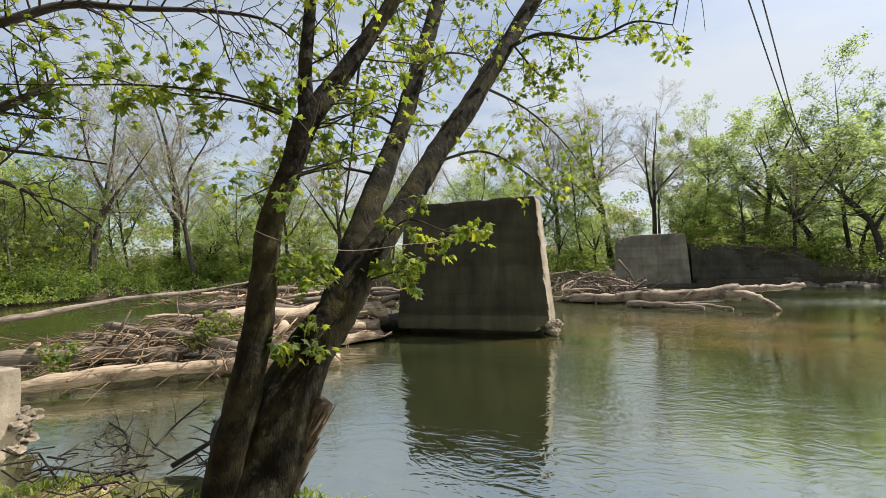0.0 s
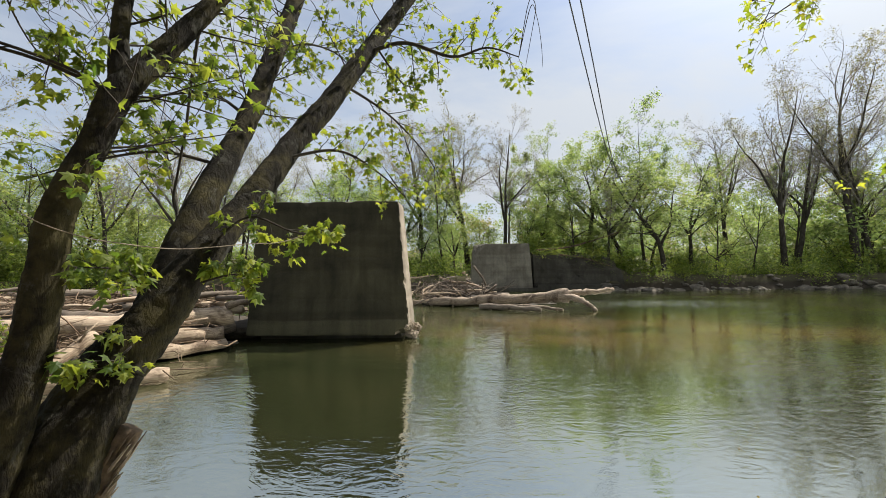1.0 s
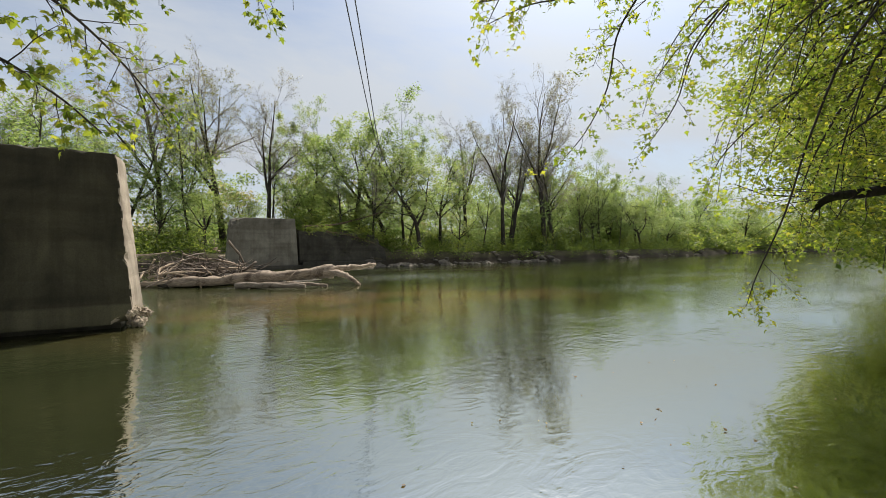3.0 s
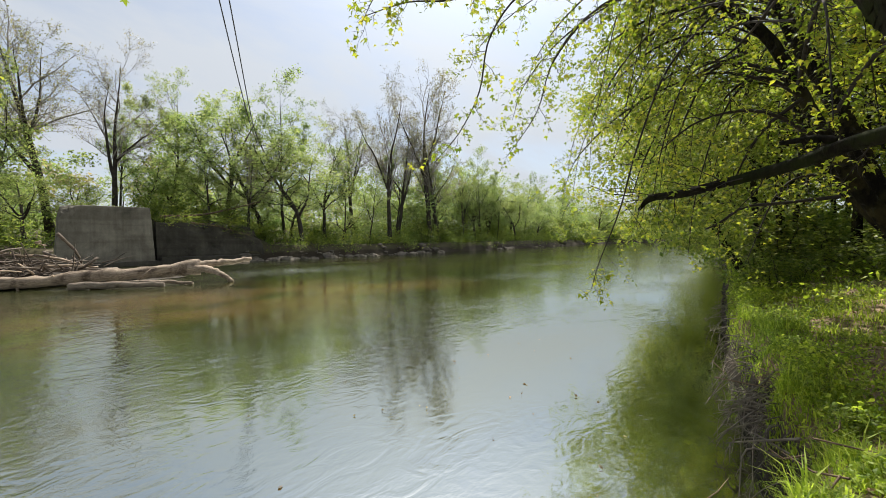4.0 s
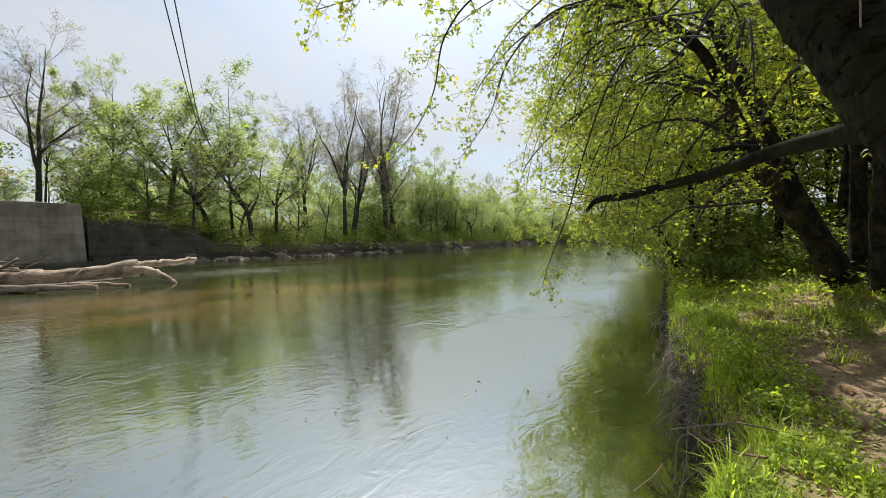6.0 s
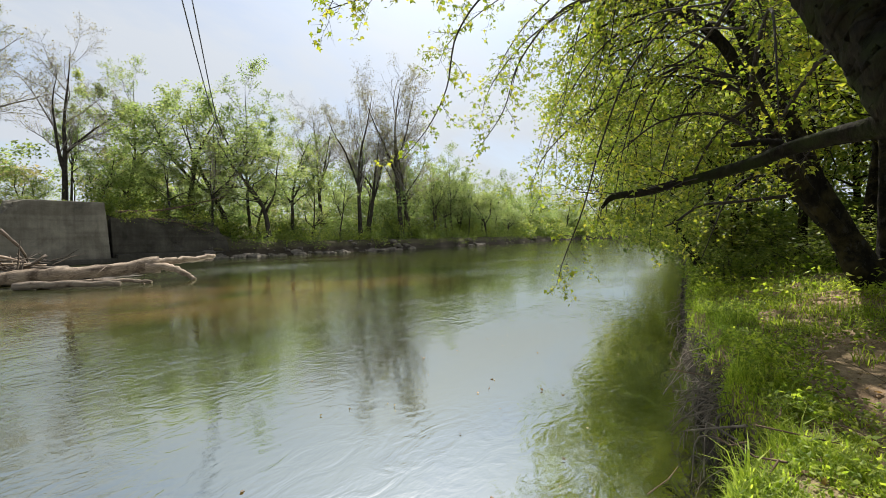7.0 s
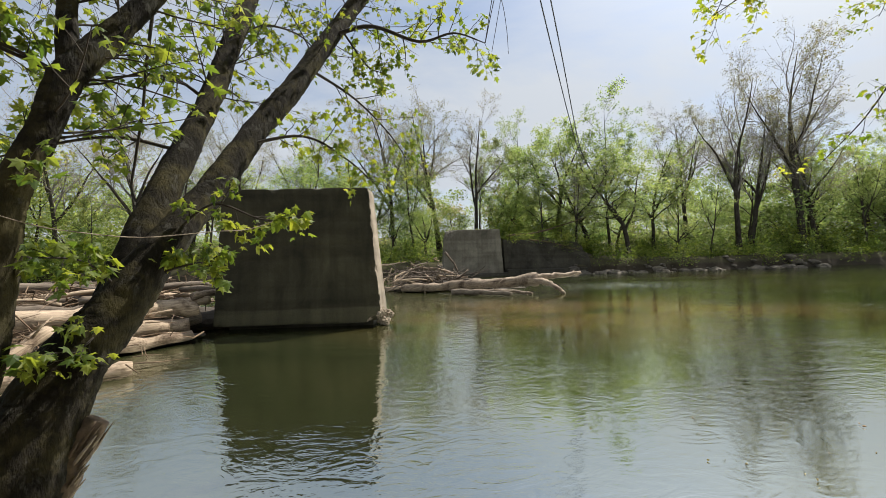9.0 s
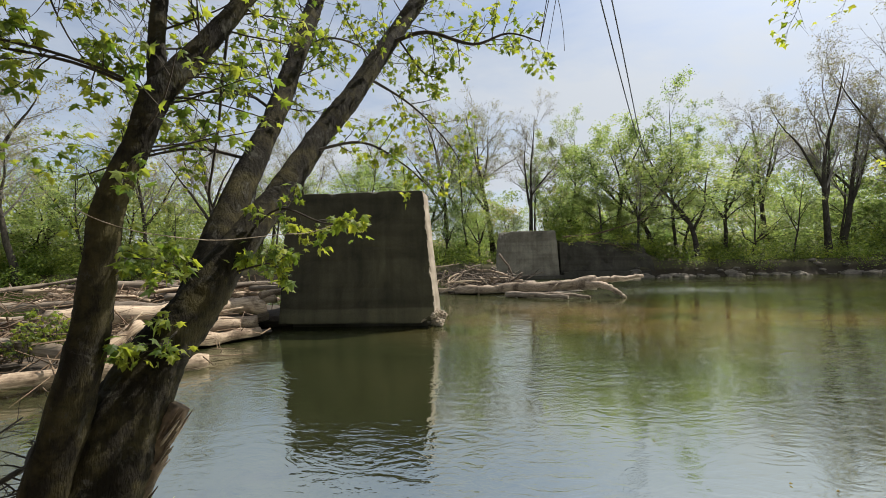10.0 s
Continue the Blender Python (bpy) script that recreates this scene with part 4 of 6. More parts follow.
# stones along the far waterline
rng = np.random.default_rng(79)
stone_meshes = [lumpy("stone", (0.45, 0.35, 0.22), ROCK, 40 + k) for k in range(5)]
for i in range(120):
    x = rng.uniform(14, 40) if i % 3 else rng.uniform(14, 90)
    y = np.interp(x, [p[0] for p in FAR_BANK[9:17]], [p[1] for p in FAR_BANK[9:17]]) + rng.uniform(-0.7, 0.9)
    s = rng.uniform(0.35, 1.0) ** 2 * 1.7
    st = thing("stone", pose(x, y, max(gz_at(x, y), -0.08) + 0.04, 0, 0, rng.uniform(0, 360)) @ Matrix.Scale(s, 4), "grey river stone at the far waterline", "stone", "shore stones", stone_meshes[i % 5])


# ---- driftwood ----
TWIG_SPEC = dict(segs=[4, 3], bend=[0.14, 0.2], lift=[0.02, 0.0], taper=[0.3, 0.4], kids=[4], bare=[0.2], angle=[(30, 60)], ratio=[(0.35, 0.6)], thin=[0.6], finest=0.002, leafy=0, per=4)


def log_thing(pts, r0, r1, mat, label, seed, steps=7, sides=10, stubs=1, group="driftwood logs"):
    """A stripped log along a bent line, with broken ends and branch stubs."""
    rng = np.random.default_rng(seed)
    pts = np.asarray(pts, float)
    base = pts[0].copy()
    line = bent(pts - base, steps)
    line[1:-1] += rng.normal(size=line[1:-1].shape) * r0 * 0.12
    # own axes: x runs along the log, so that the grain does too
    ax = Vector(line[-1]).normalized()
    rot = Vector((1, 0, 0)).rotation_difference(ax).to_matrix().to_4x4()
    inv = np.array(rot.inverted().to_3x3())
    line = line @ inv.T
    ob = thing("driftwood_log", Matrix.Translation(base) @ rot, label, "driftwood", group)
    t = Tubes()
    k = len(line)
    radii = np.linspace(r0, r1, k) * (1 + 0.07 * rng.normal(size=k))
    t.add(line, radii, sides, 0.04, rng, True, gnarl=0.07)
    part("stem", t.mesh("stem", mat), ob)
    for s in range(stubs):
        i = int(rng.uniform(0.15, 0.95) * (k - 1))
        st = Tubes()
        d = unit(np.array([rng.uniform(0.2, 0.8), *rng.normal(size=2)]))
        ln = rng.uniform(1.5, 6) * r0
        st.add(np.array([line[i], line[i] + d * ln * 0.6, line[i] + d * ln + rng.normal(size=3) * 0.1 * ln]), np.array([0.3, 0.2, 0.08]) * radii[i], 6, 0.05, rng, True)
        part("branch_stub", st.mesh("branch_stub", mat), ob)
    return ob


PALE = "pale bleached driftwood log stripped of its bark in the log jam"
GREY = "grey weathered driftwood log lying in the log jam"
# beside the near pier
log_thing([(-10.9, 5.6, 0.2), (-9.8, 6.6, 0.32), (-8.6, 7.7, 0.3), (-7.0, 9.0, 0.22), (-5.9, 9.9, 0.15)], 0.17, 0.14, DRIFT, "long pale bent driftwood log at the log jam's edge", 1)
log_thing([(-10.8, 10.7, 0.95), (-8.6, 11.9, 0.95), (-7.9, 13.0, 0.95), (-6.75, 14.1, 0.85)], 0.31, 0.24, DRIFT, "thick pale driftwood trunk resting against the pier", 2)
log_thing([(-9.6, 11.6, 0.55), (-7.9, 12.4, 0.45), (-6.7, 13.6, 0.42)], 0.27, 0.22, DRIFT, PALE, 3)
log_thing([(-9.0, 9.6, 0.12), (-7.6, 11.4, 0.25), (-6.45, 13.2, 0.2)], 0.2, 0.15, DRIFT, PALE, 4)
log_thing([(-11.3, 9.0, 0.85), (-9.4, 8.9, 0.7), (-7.7, 8.8, 0.5)], 0.17, 0.13, DRIFT_GREY, GREY, 5)
log_thing([(-15.2, 5.8, 1.15), (-15.4, 8.2, 1.3), (-15.5, 11.0, 1.55), (-15.3, 14.0, 1.63), (-14.4, 15.6, 1.9)], 0.11, 0.06, DRIFT_GREY, "long grey leaning branch over the log jam", 6, stubs=5)
log_thing([(-14.5, 6.2, 0.3), (-13.0, 7.2, 0.45), (-11.3, 8.2, 0.4), (-9.8, 8.5, 0.3)], 0.24, 0.2, DRIFT_GREY, GREY, 7)
log_thing([(-12.5, 11.0, 0.4), (-10.0, 12.8, 0.5), (-7.0, 14.8, 0.5)], 0.3, 0.24, DRIFT_GREY, GREY, 8)
log_thing([(-13.5, 13.5, 0.5), (-10.5, 14.4, 0.75), (-6.9, 15.2, 1.0)], 0.22, 0.16, DRIFT, PALE, 9)
log_thing([(-8.2, 8.2, 0.05), (-8.0, 9.3, 0.5), (-7.8, 10.2, 0.95)], 0.16, 0.13, DRIFT, "short pale log standing among the driftwood", 10)
log_thing([(-7.3, 14.9, 1.15), (-6.8, 15.8, 1.25), (-6.6, 17.0, 1.3)], 0.14, 0.1, DRIFT, PALE, 11)
rng = np.random.default_rng(12)
for k in range(34):
    a, ln = rng.uniform(-0.3, 1.3), rng.uniform(1.2, 4.0)
    u = rng.uniform(0, 1)
    x, y = -14.2 + 6.0 * u + rng.normal() * 0.6, 8.0 + 5.2 * u + rng.uniform(-1.2, 4.0)
    z = 0.15 + rng.uniform(0.05, 0.75)
    d = np.array([math.cos(a), math.sin(a), rng.normal() * 0.12]) * ln
    p = np.array([x, y, z])
    r = rng.uniform(0.045, 0.12)
    log_thing([p - d / 2, p + np.array([0, 0, rng.normal() * 0.08]), p + d / 2], r, r * 0.7, DRIFT if rng.uniform() < 0.3 else DRIFT_GREY, "thin driftwood branch tangled in the log jam", 100 + k, 4, 7, 1)


for k in range(30):
    a, ln, u = rng.uniform(-0.5, 1.2), rng.uniform(2.0, 5.5), rng.uniform(0, 1)
    p = np.array([-18.0 + 9.5 * u + rng.normal() * 0.8, 19.5 - 3.5 * u + rng.normal() * 1.7, 0.75 + rng.uniform(0, 0.65)])
    d = np.array([math.cos(a), math.sin(a), rng.normal() * 0.08]) * ln
    r = rng.uniform(0.06, 0.19)
    log_thing([p - d / 2, p + rng.normal(size=3) * 0.12, p + d / 2], r, r * 0.7, DRIFT if rng.uniform() < 0.35 else DRIFT_GREY, "driftwood log at the back of the log jam", 300 + k, 4, 8, 1)


def stick_heap(name, label, middle, spread, count, seed, mat, length=(0.3, 1.3), r=(0.006, 0.022), steep=0.35):
    """Uncountable small sticks as one heap."""
    rng = np.random.default_rng(seed)
    t = Tubes()
    for k in range(count):
        p = np.array(middle) + rng.normal(size=3) * np.array(spread)
        p[2] = max(p[2], 0.02)
        d = unit(np.array([rng.normal(), rng.normal(), rng.normal() * steep])) * rng.uniform(*length)
        q = rng.normal(size=3) * 0.1
        rr = rng.uniform(*r)
        t.add(np.array([p - d / 2, p + q * 0.5, p + d / 2]), [rr, rr * 0.9, rr * 0.4], 4)
    ob = new(name, t.mesh(name, mat))
    return tagged(ob, label, "sticks", kind="stuff")


stick_heap("driftwood_sticks", "brown heap of small broken sticks in the log jam", (-10.6, 10.2, 0.55), (1.7, 1.6, 0.3), 700, 1, STICKS)
stick_heap("driftwood_sticks", "brown heap of small broken sticks in the log jam", (-13.0, 9.0, 0.3), (1.7, 1.4, 0.2), 420, 2, STICKS)
stick_heap("driftwood_sticks", "loose sticks piled beside the pier", (-8.9, 12.4, 0.45), (0.9, 1.2, 0.3), 320, 3, STICKS)
stick_heap("driftwood_sticks", "brown heap of broken sticks at the back of the log jam", (-13.5, 17.5, 1.0), (3.0, 1.7, 0.22), 650, 4, STICKS, (0.4, 1.8), (0.008, 0.03))
mound = new("debris_mound", lumpy("debris_mound", (6.6, 3.0, 1.0), MUD, 6, 0.22, 4))
mound.matrix_basis = pose(-13.5, 17.8, -0.05, 0, 0, -18)
tagged(mound, "dark silt and rotted debris under the back of the log jam", "debris", kind="structure")
mound = new("debris_mound", lumpy("debris_mound", (4.2, 2.6, 0.62), MUD, 5, 0.25, 4))
mound.matrix_basis = pose(-10.8, 11.6, -0.05, 0, 0, 32)
tagged(mound, "dark silt and rotted debris under the driftwood", "debris", kind="structure")



def sapling(x, y, z, size, seed):
    """A maple seedling: a few thin stems and a loose bunch of leaves."""
    rng = np.random.default_rng(seed)
    ob = thing("sapling", pose(x, y, z), "leafy green maple sapling growing out of the log jam", "sapling", "saplings")
    t, tips = Tubes(), []
    for k in range(7):
        out = []
        grow(rng, (rng.normal() * 0.08, rng.normal() * 0.08, -0.3), (rng.normal() * 0.5, rng.normal() * 0.5, 1), size * rng.uniform(0.7, 1.2), 0.012, 0, dict(TWIG_SPEC, kids=[5], per=5), out, tips)
        for level, pts, rr in out:
            t.add(pts, rr, 4)
    part("stalk", t.mesh("stalk", TWIG), ob)
    part("foliage", leaves_mesh("foliage", tips, 0.1, "maple", LEAF_NEAR, rng, 0.4, 0.05), ob)
    return ob


sapling(-8.99, 9.14, 0.75, 1.0, 71)
sapling(-11.15, 6.89, 0.5, 0.7, 72)
sapling(-9.2, 8.74, 0.7, 0.8, 73)

# before the far pier
log_thing([(-0.9, 25.9, 0.22), (1.0, 25.2, 0.34), (3.0, 24.7, 0.45), (5.2, 24.4, 0.55), (6.9, 24.1, 0.72)], 0.22, 0.36, DRIFT_MID, "large pale driftwood trunk lying in shallow water", 31, stubs=1)
log_thing([(6.2, 24.25, 0.7), (7.4, 24.05, 0.85), (8.6, 24.3, 0.92), (9.6, 24.6, 1.0)], 0.22, 0.11, DRIFT_MID, "straight upper fork of a driftwood trunk", 37, stubs=1)
log_thing([(6.2, 24.1, 0.68), (7.0, 23.6, 0.62), (7.6, 23.1, 0.36), (8.0, 22.7, 0.0)], 0.21, 0.1, DRIFT_MID, "forked pale end of a driftwood trunk", 32, stubs=0)
log_thing([(2.6, 23.7, 0.1), (4.0, 23.4, 0.2), (5.4, 23.0, 0.14), (6.2, 22.6, 0.05)], 0.13, 0.07, DRIFT_MID, "pale branch awash before the driftwood trunk", 38, stubs=3)
log_thing([(2.0, 24.0, 0.12), (3.6, 22.9, 0.2), (5.0, 22.2, 0.12)], 0.16, 0.1, DRIFT_GREY, GREY, 33)
log_thing([(-2.2, 27.2, 0.1), (-0.8, 26.4, 0.2), (0.9, 25.6, 0.2)], 0.15, 0.12, DRIFT, PALE, 34)
log_thing([(4.0, 27.5, 0.3), (7.5, 28.2, 0.5), (11.5, 30.0, 0.45)], 0.2, 0.12, DRIFT_GREY, "dark reddish driftwood log behind the pale trunk", 35)
log_thing([(-1.5, 28.5, 0.3), (1.5, 28.0, 0.5), (4.0, 27.0, 0.5)], 0.26, 0.2, DRIFT_GREY, GREY, 36)
rng = np.random.default_rng(13)
for k in range(34):
    a, ln = rng.uniform(-0.6, 2.6), rng.uniform(1.0, 3.2)
    p = np.array([0.3 + rng.normal() * 1.3, 27.0 + rng.normal() * 0.9, 0.4 + abs(rng.normal()) * 0.6])
    d = np.array([math.cos(a), math.sin(a) * 0.5, rng.normal() * 0.35]) * ln
    r = rng.uniform(0.035, 0.1)
    log_thing([p - d / 2, p + rng.normal(size=3) * 0.15, p + d / 2], r, r * 0.5, DRIFT if rng.uniform() < 0.7 else DRIFT_GREY, "thin bleached driftwood branch before the far pier", 200 + k, 4, 6, 1)
stick_heap("driftwood_sticks", "pile of bleached branches before the far pier", (0.3, 27.2, 0.75), (1.3, 0.8, 0.34), 170, 5, DRIFT_GREY, (0.6, 2.0), (0.014, 0.045), 0.6)
mound = new("debris_mound", lumpy("debris_mound", (4.0, 1.6, 0.5), MUD, 8, 0.25, 4))
mound.matrix_basis = pose(1.8, 27.4, -0.05, 0, 0, -8)
tagged(mound, "dark silt and debris under the driftwood", "debris", kind="structure")

log_thing([(8.6, 40.6, 3.75), (11.5, 41.0, 4.0), (14.5, 42.0, 4.7), (17.5, 43.0, 5.6)], 0.1, 0.05, STICKS, "dark fallen trunk lying on the old embankment", 61, stubs=4)
log_thing([(10.5, 39.5, 3.3), (12.5, 39.3, 3.0), (15.0, 38.8, 2.2)], 0.08, 0.03, STICKS, "dark dead branch hanging over the old wall", 62, stubs=5)

# ---- cables ----
for k, off in enumerate(((0.0, 0.0), (0.52, 0.2))):
    line = bent([(-7.0 + off[0], -6.5, 22.5 + off[1]), (0.0 + off[0], 8.0, 18.9 + off[1]), (8.35 + off[0], 25.4, 15.3 + off[1]), (14.5 + off[0] * 0.6, 38.0, 12.9), (18.2 + off[0] * 0.3, 45.0, 11.6)], 12)
    t = Tubes()
    t.add(line, np.full(len(line), 0.036), 6)
    thing("overhead_cable", Matrix(), "thin dark steel cable strung over the river", "cable", "pair of cables", t.mesh("overhead_cable", CABLE))


# ---- trees of the near bank ----

AIRY = dict(TWIG_SPEC, segs=[5, 2], kids=[7], lift=[-0.03, -0.02], per=2, thin=[0.5])


def twigs_on(line, radii, count, length, rng, limbs, tips, spec, start=0.2, lift=0.0):
    """Side twigs with leaves, along a limb."""
    n = len(line) - 1
    for c in range(count):
        u = start + (1 - start) * (c + rng.uniform(0, 1)) / count
        i = min(int(u * n), n - 1)
        p = line[i] + (line[i + 1] - line[i]) * (u * n - i)
        d = unit(line[i + 1] - line[i])
        side = rng.normal(size=3)
        side = unit(side - d * side.dot(d))
        nd = unit(d * 0.6 + side * 0.9 + np.array([0, 0, lift]))
        out = []
        grow(rng, p, nd, length * rng.uniform(0.5, 1.2), max(min(radii[i] * 0.45, 0.008), 0.003), 0, spec, out, tips)
        for level, pts, rr in out:
            limbs.add(pts, rr, 4 if level == 0 else 3)


def limb_line(ctrl, r0, r1, steps=5):
    line = bent(ctrl, steps)
    return line, np.linspace(r0, r1, len(line))


def near_tree(name, label, stems, boughs, bark, leaf, leaf_size, seed, category="tree", shape="maple", twig=TWIG_SPEC):
    """stems: (points, radii at those points, twigs, twig length, first share); boughs: (points, r0, r1, twigs, length)."""
    rng = np.random.default_rng(seed)
    ob = thing(name, Matrix(), label, category)
    limbs, tips = Tubes(), []
    for ctrl, rad, count, length, start in stems:
        line = bent(ctrl, 22)
        line[2:-2] += rng.normal(size=line[2:-2].shape) * 0.02 * min(rad)
        radii = np.interp(np.linspace(0, 1, len(line)), np.linspace(0, 1, len(rad)), rad)
        t = Tubes()
        t.add(line, radii, 28, 0.02, rng, gnarl=0.045)
        part("trunk", t.mesh("trunk", bark), ob)
        if count:
            twigs_on(line, radii, count, length, rng, limbs, tips, twig, start)
    for ctrl, r0, r1, count, length in boughs:
        line, radii = limb_line(ctrl, r0, r1)
        limbs.add(line, radii, 6)
        twigs_on(line, radii, count, length, rng, limbs, tips, twig, 0.15)
    part("branchwork", limbs.mesh("branchwork", TWIG), ob)
    part("crown", leaves_mesh("crown", tips, leaf_size, shape, leaf, rng, 0.45, 0.03), ob)
    return ob


T1 = [(-2.13, 2.72, 0.7), (-1.9, 2.88, 1.90), (-1.83, 2.94, 2.49), (-1.82, 2.98, 2.79), (-1.73, 3.09, 3.19), (-1.67, 3.21, 3.56), (-1.54, 3.42, 3.93), (-1.40, 3.62, 4.31), (-1.27, 3.85, 4.74), (-1.16, 4.17, 5.39), (-0.98, 4.55, 6.36)]
T1B = [(-1.67, 3.21, 3.50), (-1.74, 3.28, 3.95), (-1.80, 3.42, 4.43), (-1.86, 3.56, 5.00), (-1.89, 3.66, 5.57)]
T3 = [(-2.0, 2.84, 0.6), (-1.84, 3.2, 1.66), (-1.66, 3.46, 2.13), (-1.51, 3.78, 2.58), (-1.39, 4.29, 3.08), (-1.25, 4.89, 3.75), (-1.05, 5.37, 4.32), (-0.75, 6.05, 5.26), (-0.39, 6.70, 6.25), (0.04, 7.33, 7.32), (0.52, 7.93, 8.68)]
T2 = [(-1.69, 3.52, 2.10), (-1.67, 3.92, 2.81), (-1.71, 4.47, 3.47), (-1.73, 5.02, 4.17), (-1.75, 5.44, 4.81), (-1.74, 6.09, 5.88), (-1.68, 6.64, 6.96), (-1.61, 7.49, 8.72)]
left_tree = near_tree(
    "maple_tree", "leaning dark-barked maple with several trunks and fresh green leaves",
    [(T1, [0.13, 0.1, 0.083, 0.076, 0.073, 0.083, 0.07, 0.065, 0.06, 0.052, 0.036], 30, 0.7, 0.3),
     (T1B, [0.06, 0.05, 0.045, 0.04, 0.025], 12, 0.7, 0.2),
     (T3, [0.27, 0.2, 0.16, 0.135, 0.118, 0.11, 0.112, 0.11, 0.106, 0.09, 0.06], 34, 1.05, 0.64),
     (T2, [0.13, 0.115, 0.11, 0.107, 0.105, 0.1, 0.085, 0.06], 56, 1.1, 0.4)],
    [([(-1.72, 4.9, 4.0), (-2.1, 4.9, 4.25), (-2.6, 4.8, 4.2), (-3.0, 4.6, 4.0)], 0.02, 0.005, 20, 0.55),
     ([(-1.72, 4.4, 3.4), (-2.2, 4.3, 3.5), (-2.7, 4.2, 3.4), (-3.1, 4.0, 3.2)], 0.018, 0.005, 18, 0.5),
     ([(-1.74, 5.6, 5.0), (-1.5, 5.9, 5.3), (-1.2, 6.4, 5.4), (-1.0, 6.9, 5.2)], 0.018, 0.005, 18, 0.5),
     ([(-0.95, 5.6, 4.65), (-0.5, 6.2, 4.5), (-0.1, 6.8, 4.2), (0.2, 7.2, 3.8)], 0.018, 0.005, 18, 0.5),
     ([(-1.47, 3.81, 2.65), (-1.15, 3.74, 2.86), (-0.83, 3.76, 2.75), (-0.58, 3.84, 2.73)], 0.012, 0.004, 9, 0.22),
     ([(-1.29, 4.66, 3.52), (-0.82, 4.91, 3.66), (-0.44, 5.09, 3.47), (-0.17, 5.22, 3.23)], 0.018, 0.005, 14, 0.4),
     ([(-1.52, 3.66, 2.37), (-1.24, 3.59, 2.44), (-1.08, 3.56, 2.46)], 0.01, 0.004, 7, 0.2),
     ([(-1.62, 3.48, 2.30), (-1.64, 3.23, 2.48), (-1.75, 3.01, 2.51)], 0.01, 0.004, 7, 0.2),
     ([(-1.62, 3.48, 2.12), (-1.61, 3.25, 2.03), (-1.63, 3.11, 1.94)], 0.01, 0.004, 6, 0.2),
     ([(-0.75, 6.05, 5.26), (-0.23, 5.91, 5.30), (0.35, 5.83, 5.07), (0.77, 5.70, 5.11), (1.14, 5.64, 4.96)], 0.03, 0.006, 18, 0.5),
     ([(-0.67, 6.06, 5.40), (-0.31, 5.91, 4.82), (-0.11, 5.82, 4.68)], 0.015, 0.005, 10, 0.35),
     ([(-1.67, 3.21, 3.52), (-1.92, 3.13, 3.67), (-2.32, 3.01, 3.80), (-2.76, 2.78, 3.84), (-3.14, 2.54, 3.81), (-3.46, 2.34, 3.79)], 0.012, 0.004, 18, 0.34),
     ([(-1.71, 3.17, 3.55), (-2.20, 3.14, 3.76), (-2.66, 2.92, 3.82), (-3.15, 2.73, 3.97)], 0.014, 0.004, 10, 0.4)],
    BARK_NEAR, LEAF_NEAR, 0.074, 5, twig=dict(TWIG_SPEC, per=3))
rng = np.random.default_rng(3)
t = Tubes()
line = bent([(-1.98, 2.95, 0.6), (-1.86, 3.06, 1.0), (-1.73, 3.18, 1.32), (-1.61, 3.27, 1.55)], 8)
t.add(line, np.interp(np.linspace(0, 1, len(line)), [0, 0.5, 0.85, 1], [0.17, 0.12, 0.085, 0.065]), 18, 0.05, rng, True, gnarl=0.06)
stub = part("broken_stub", t.mesh("broken_stub", ROTTEN), left_tree, "hollow rotten stub at the foot of the trunk")
for k in range(26):   # shreds of pale rotten wood down its side
    u = rng.uniform(0.1, 0.95)
    i = int(u * (len(line) - 2))
    side = unit(np.array([rng.uniform(0.2, 1.0), rng.uniform(-0.9, 0.3), 0]))
    p = line[i] + side * np.interp(u, [0, 0.5, 1], [0.165, 0.115, 0.065])
    d = unit(line[i + 1] - line[i])
    ln = rng.uniform(0.08, 0.26)
    t = Tubes()
    t.add(np.array([p - d * ln / 2 + side * 0.004, p + side * 0.012, p + d * ln / 2 + side * rng.uniform(0.005, 0.04)]), np.array([0.4, 1.0, 0.25]) * rng.uniform(0.006, 0.014), 5, 0.1, rng, True)
    part("splinter", t.mesh("splinter", ROOT if k % 2 else ROTTEN), stub, "pale splinter of rotten wood")

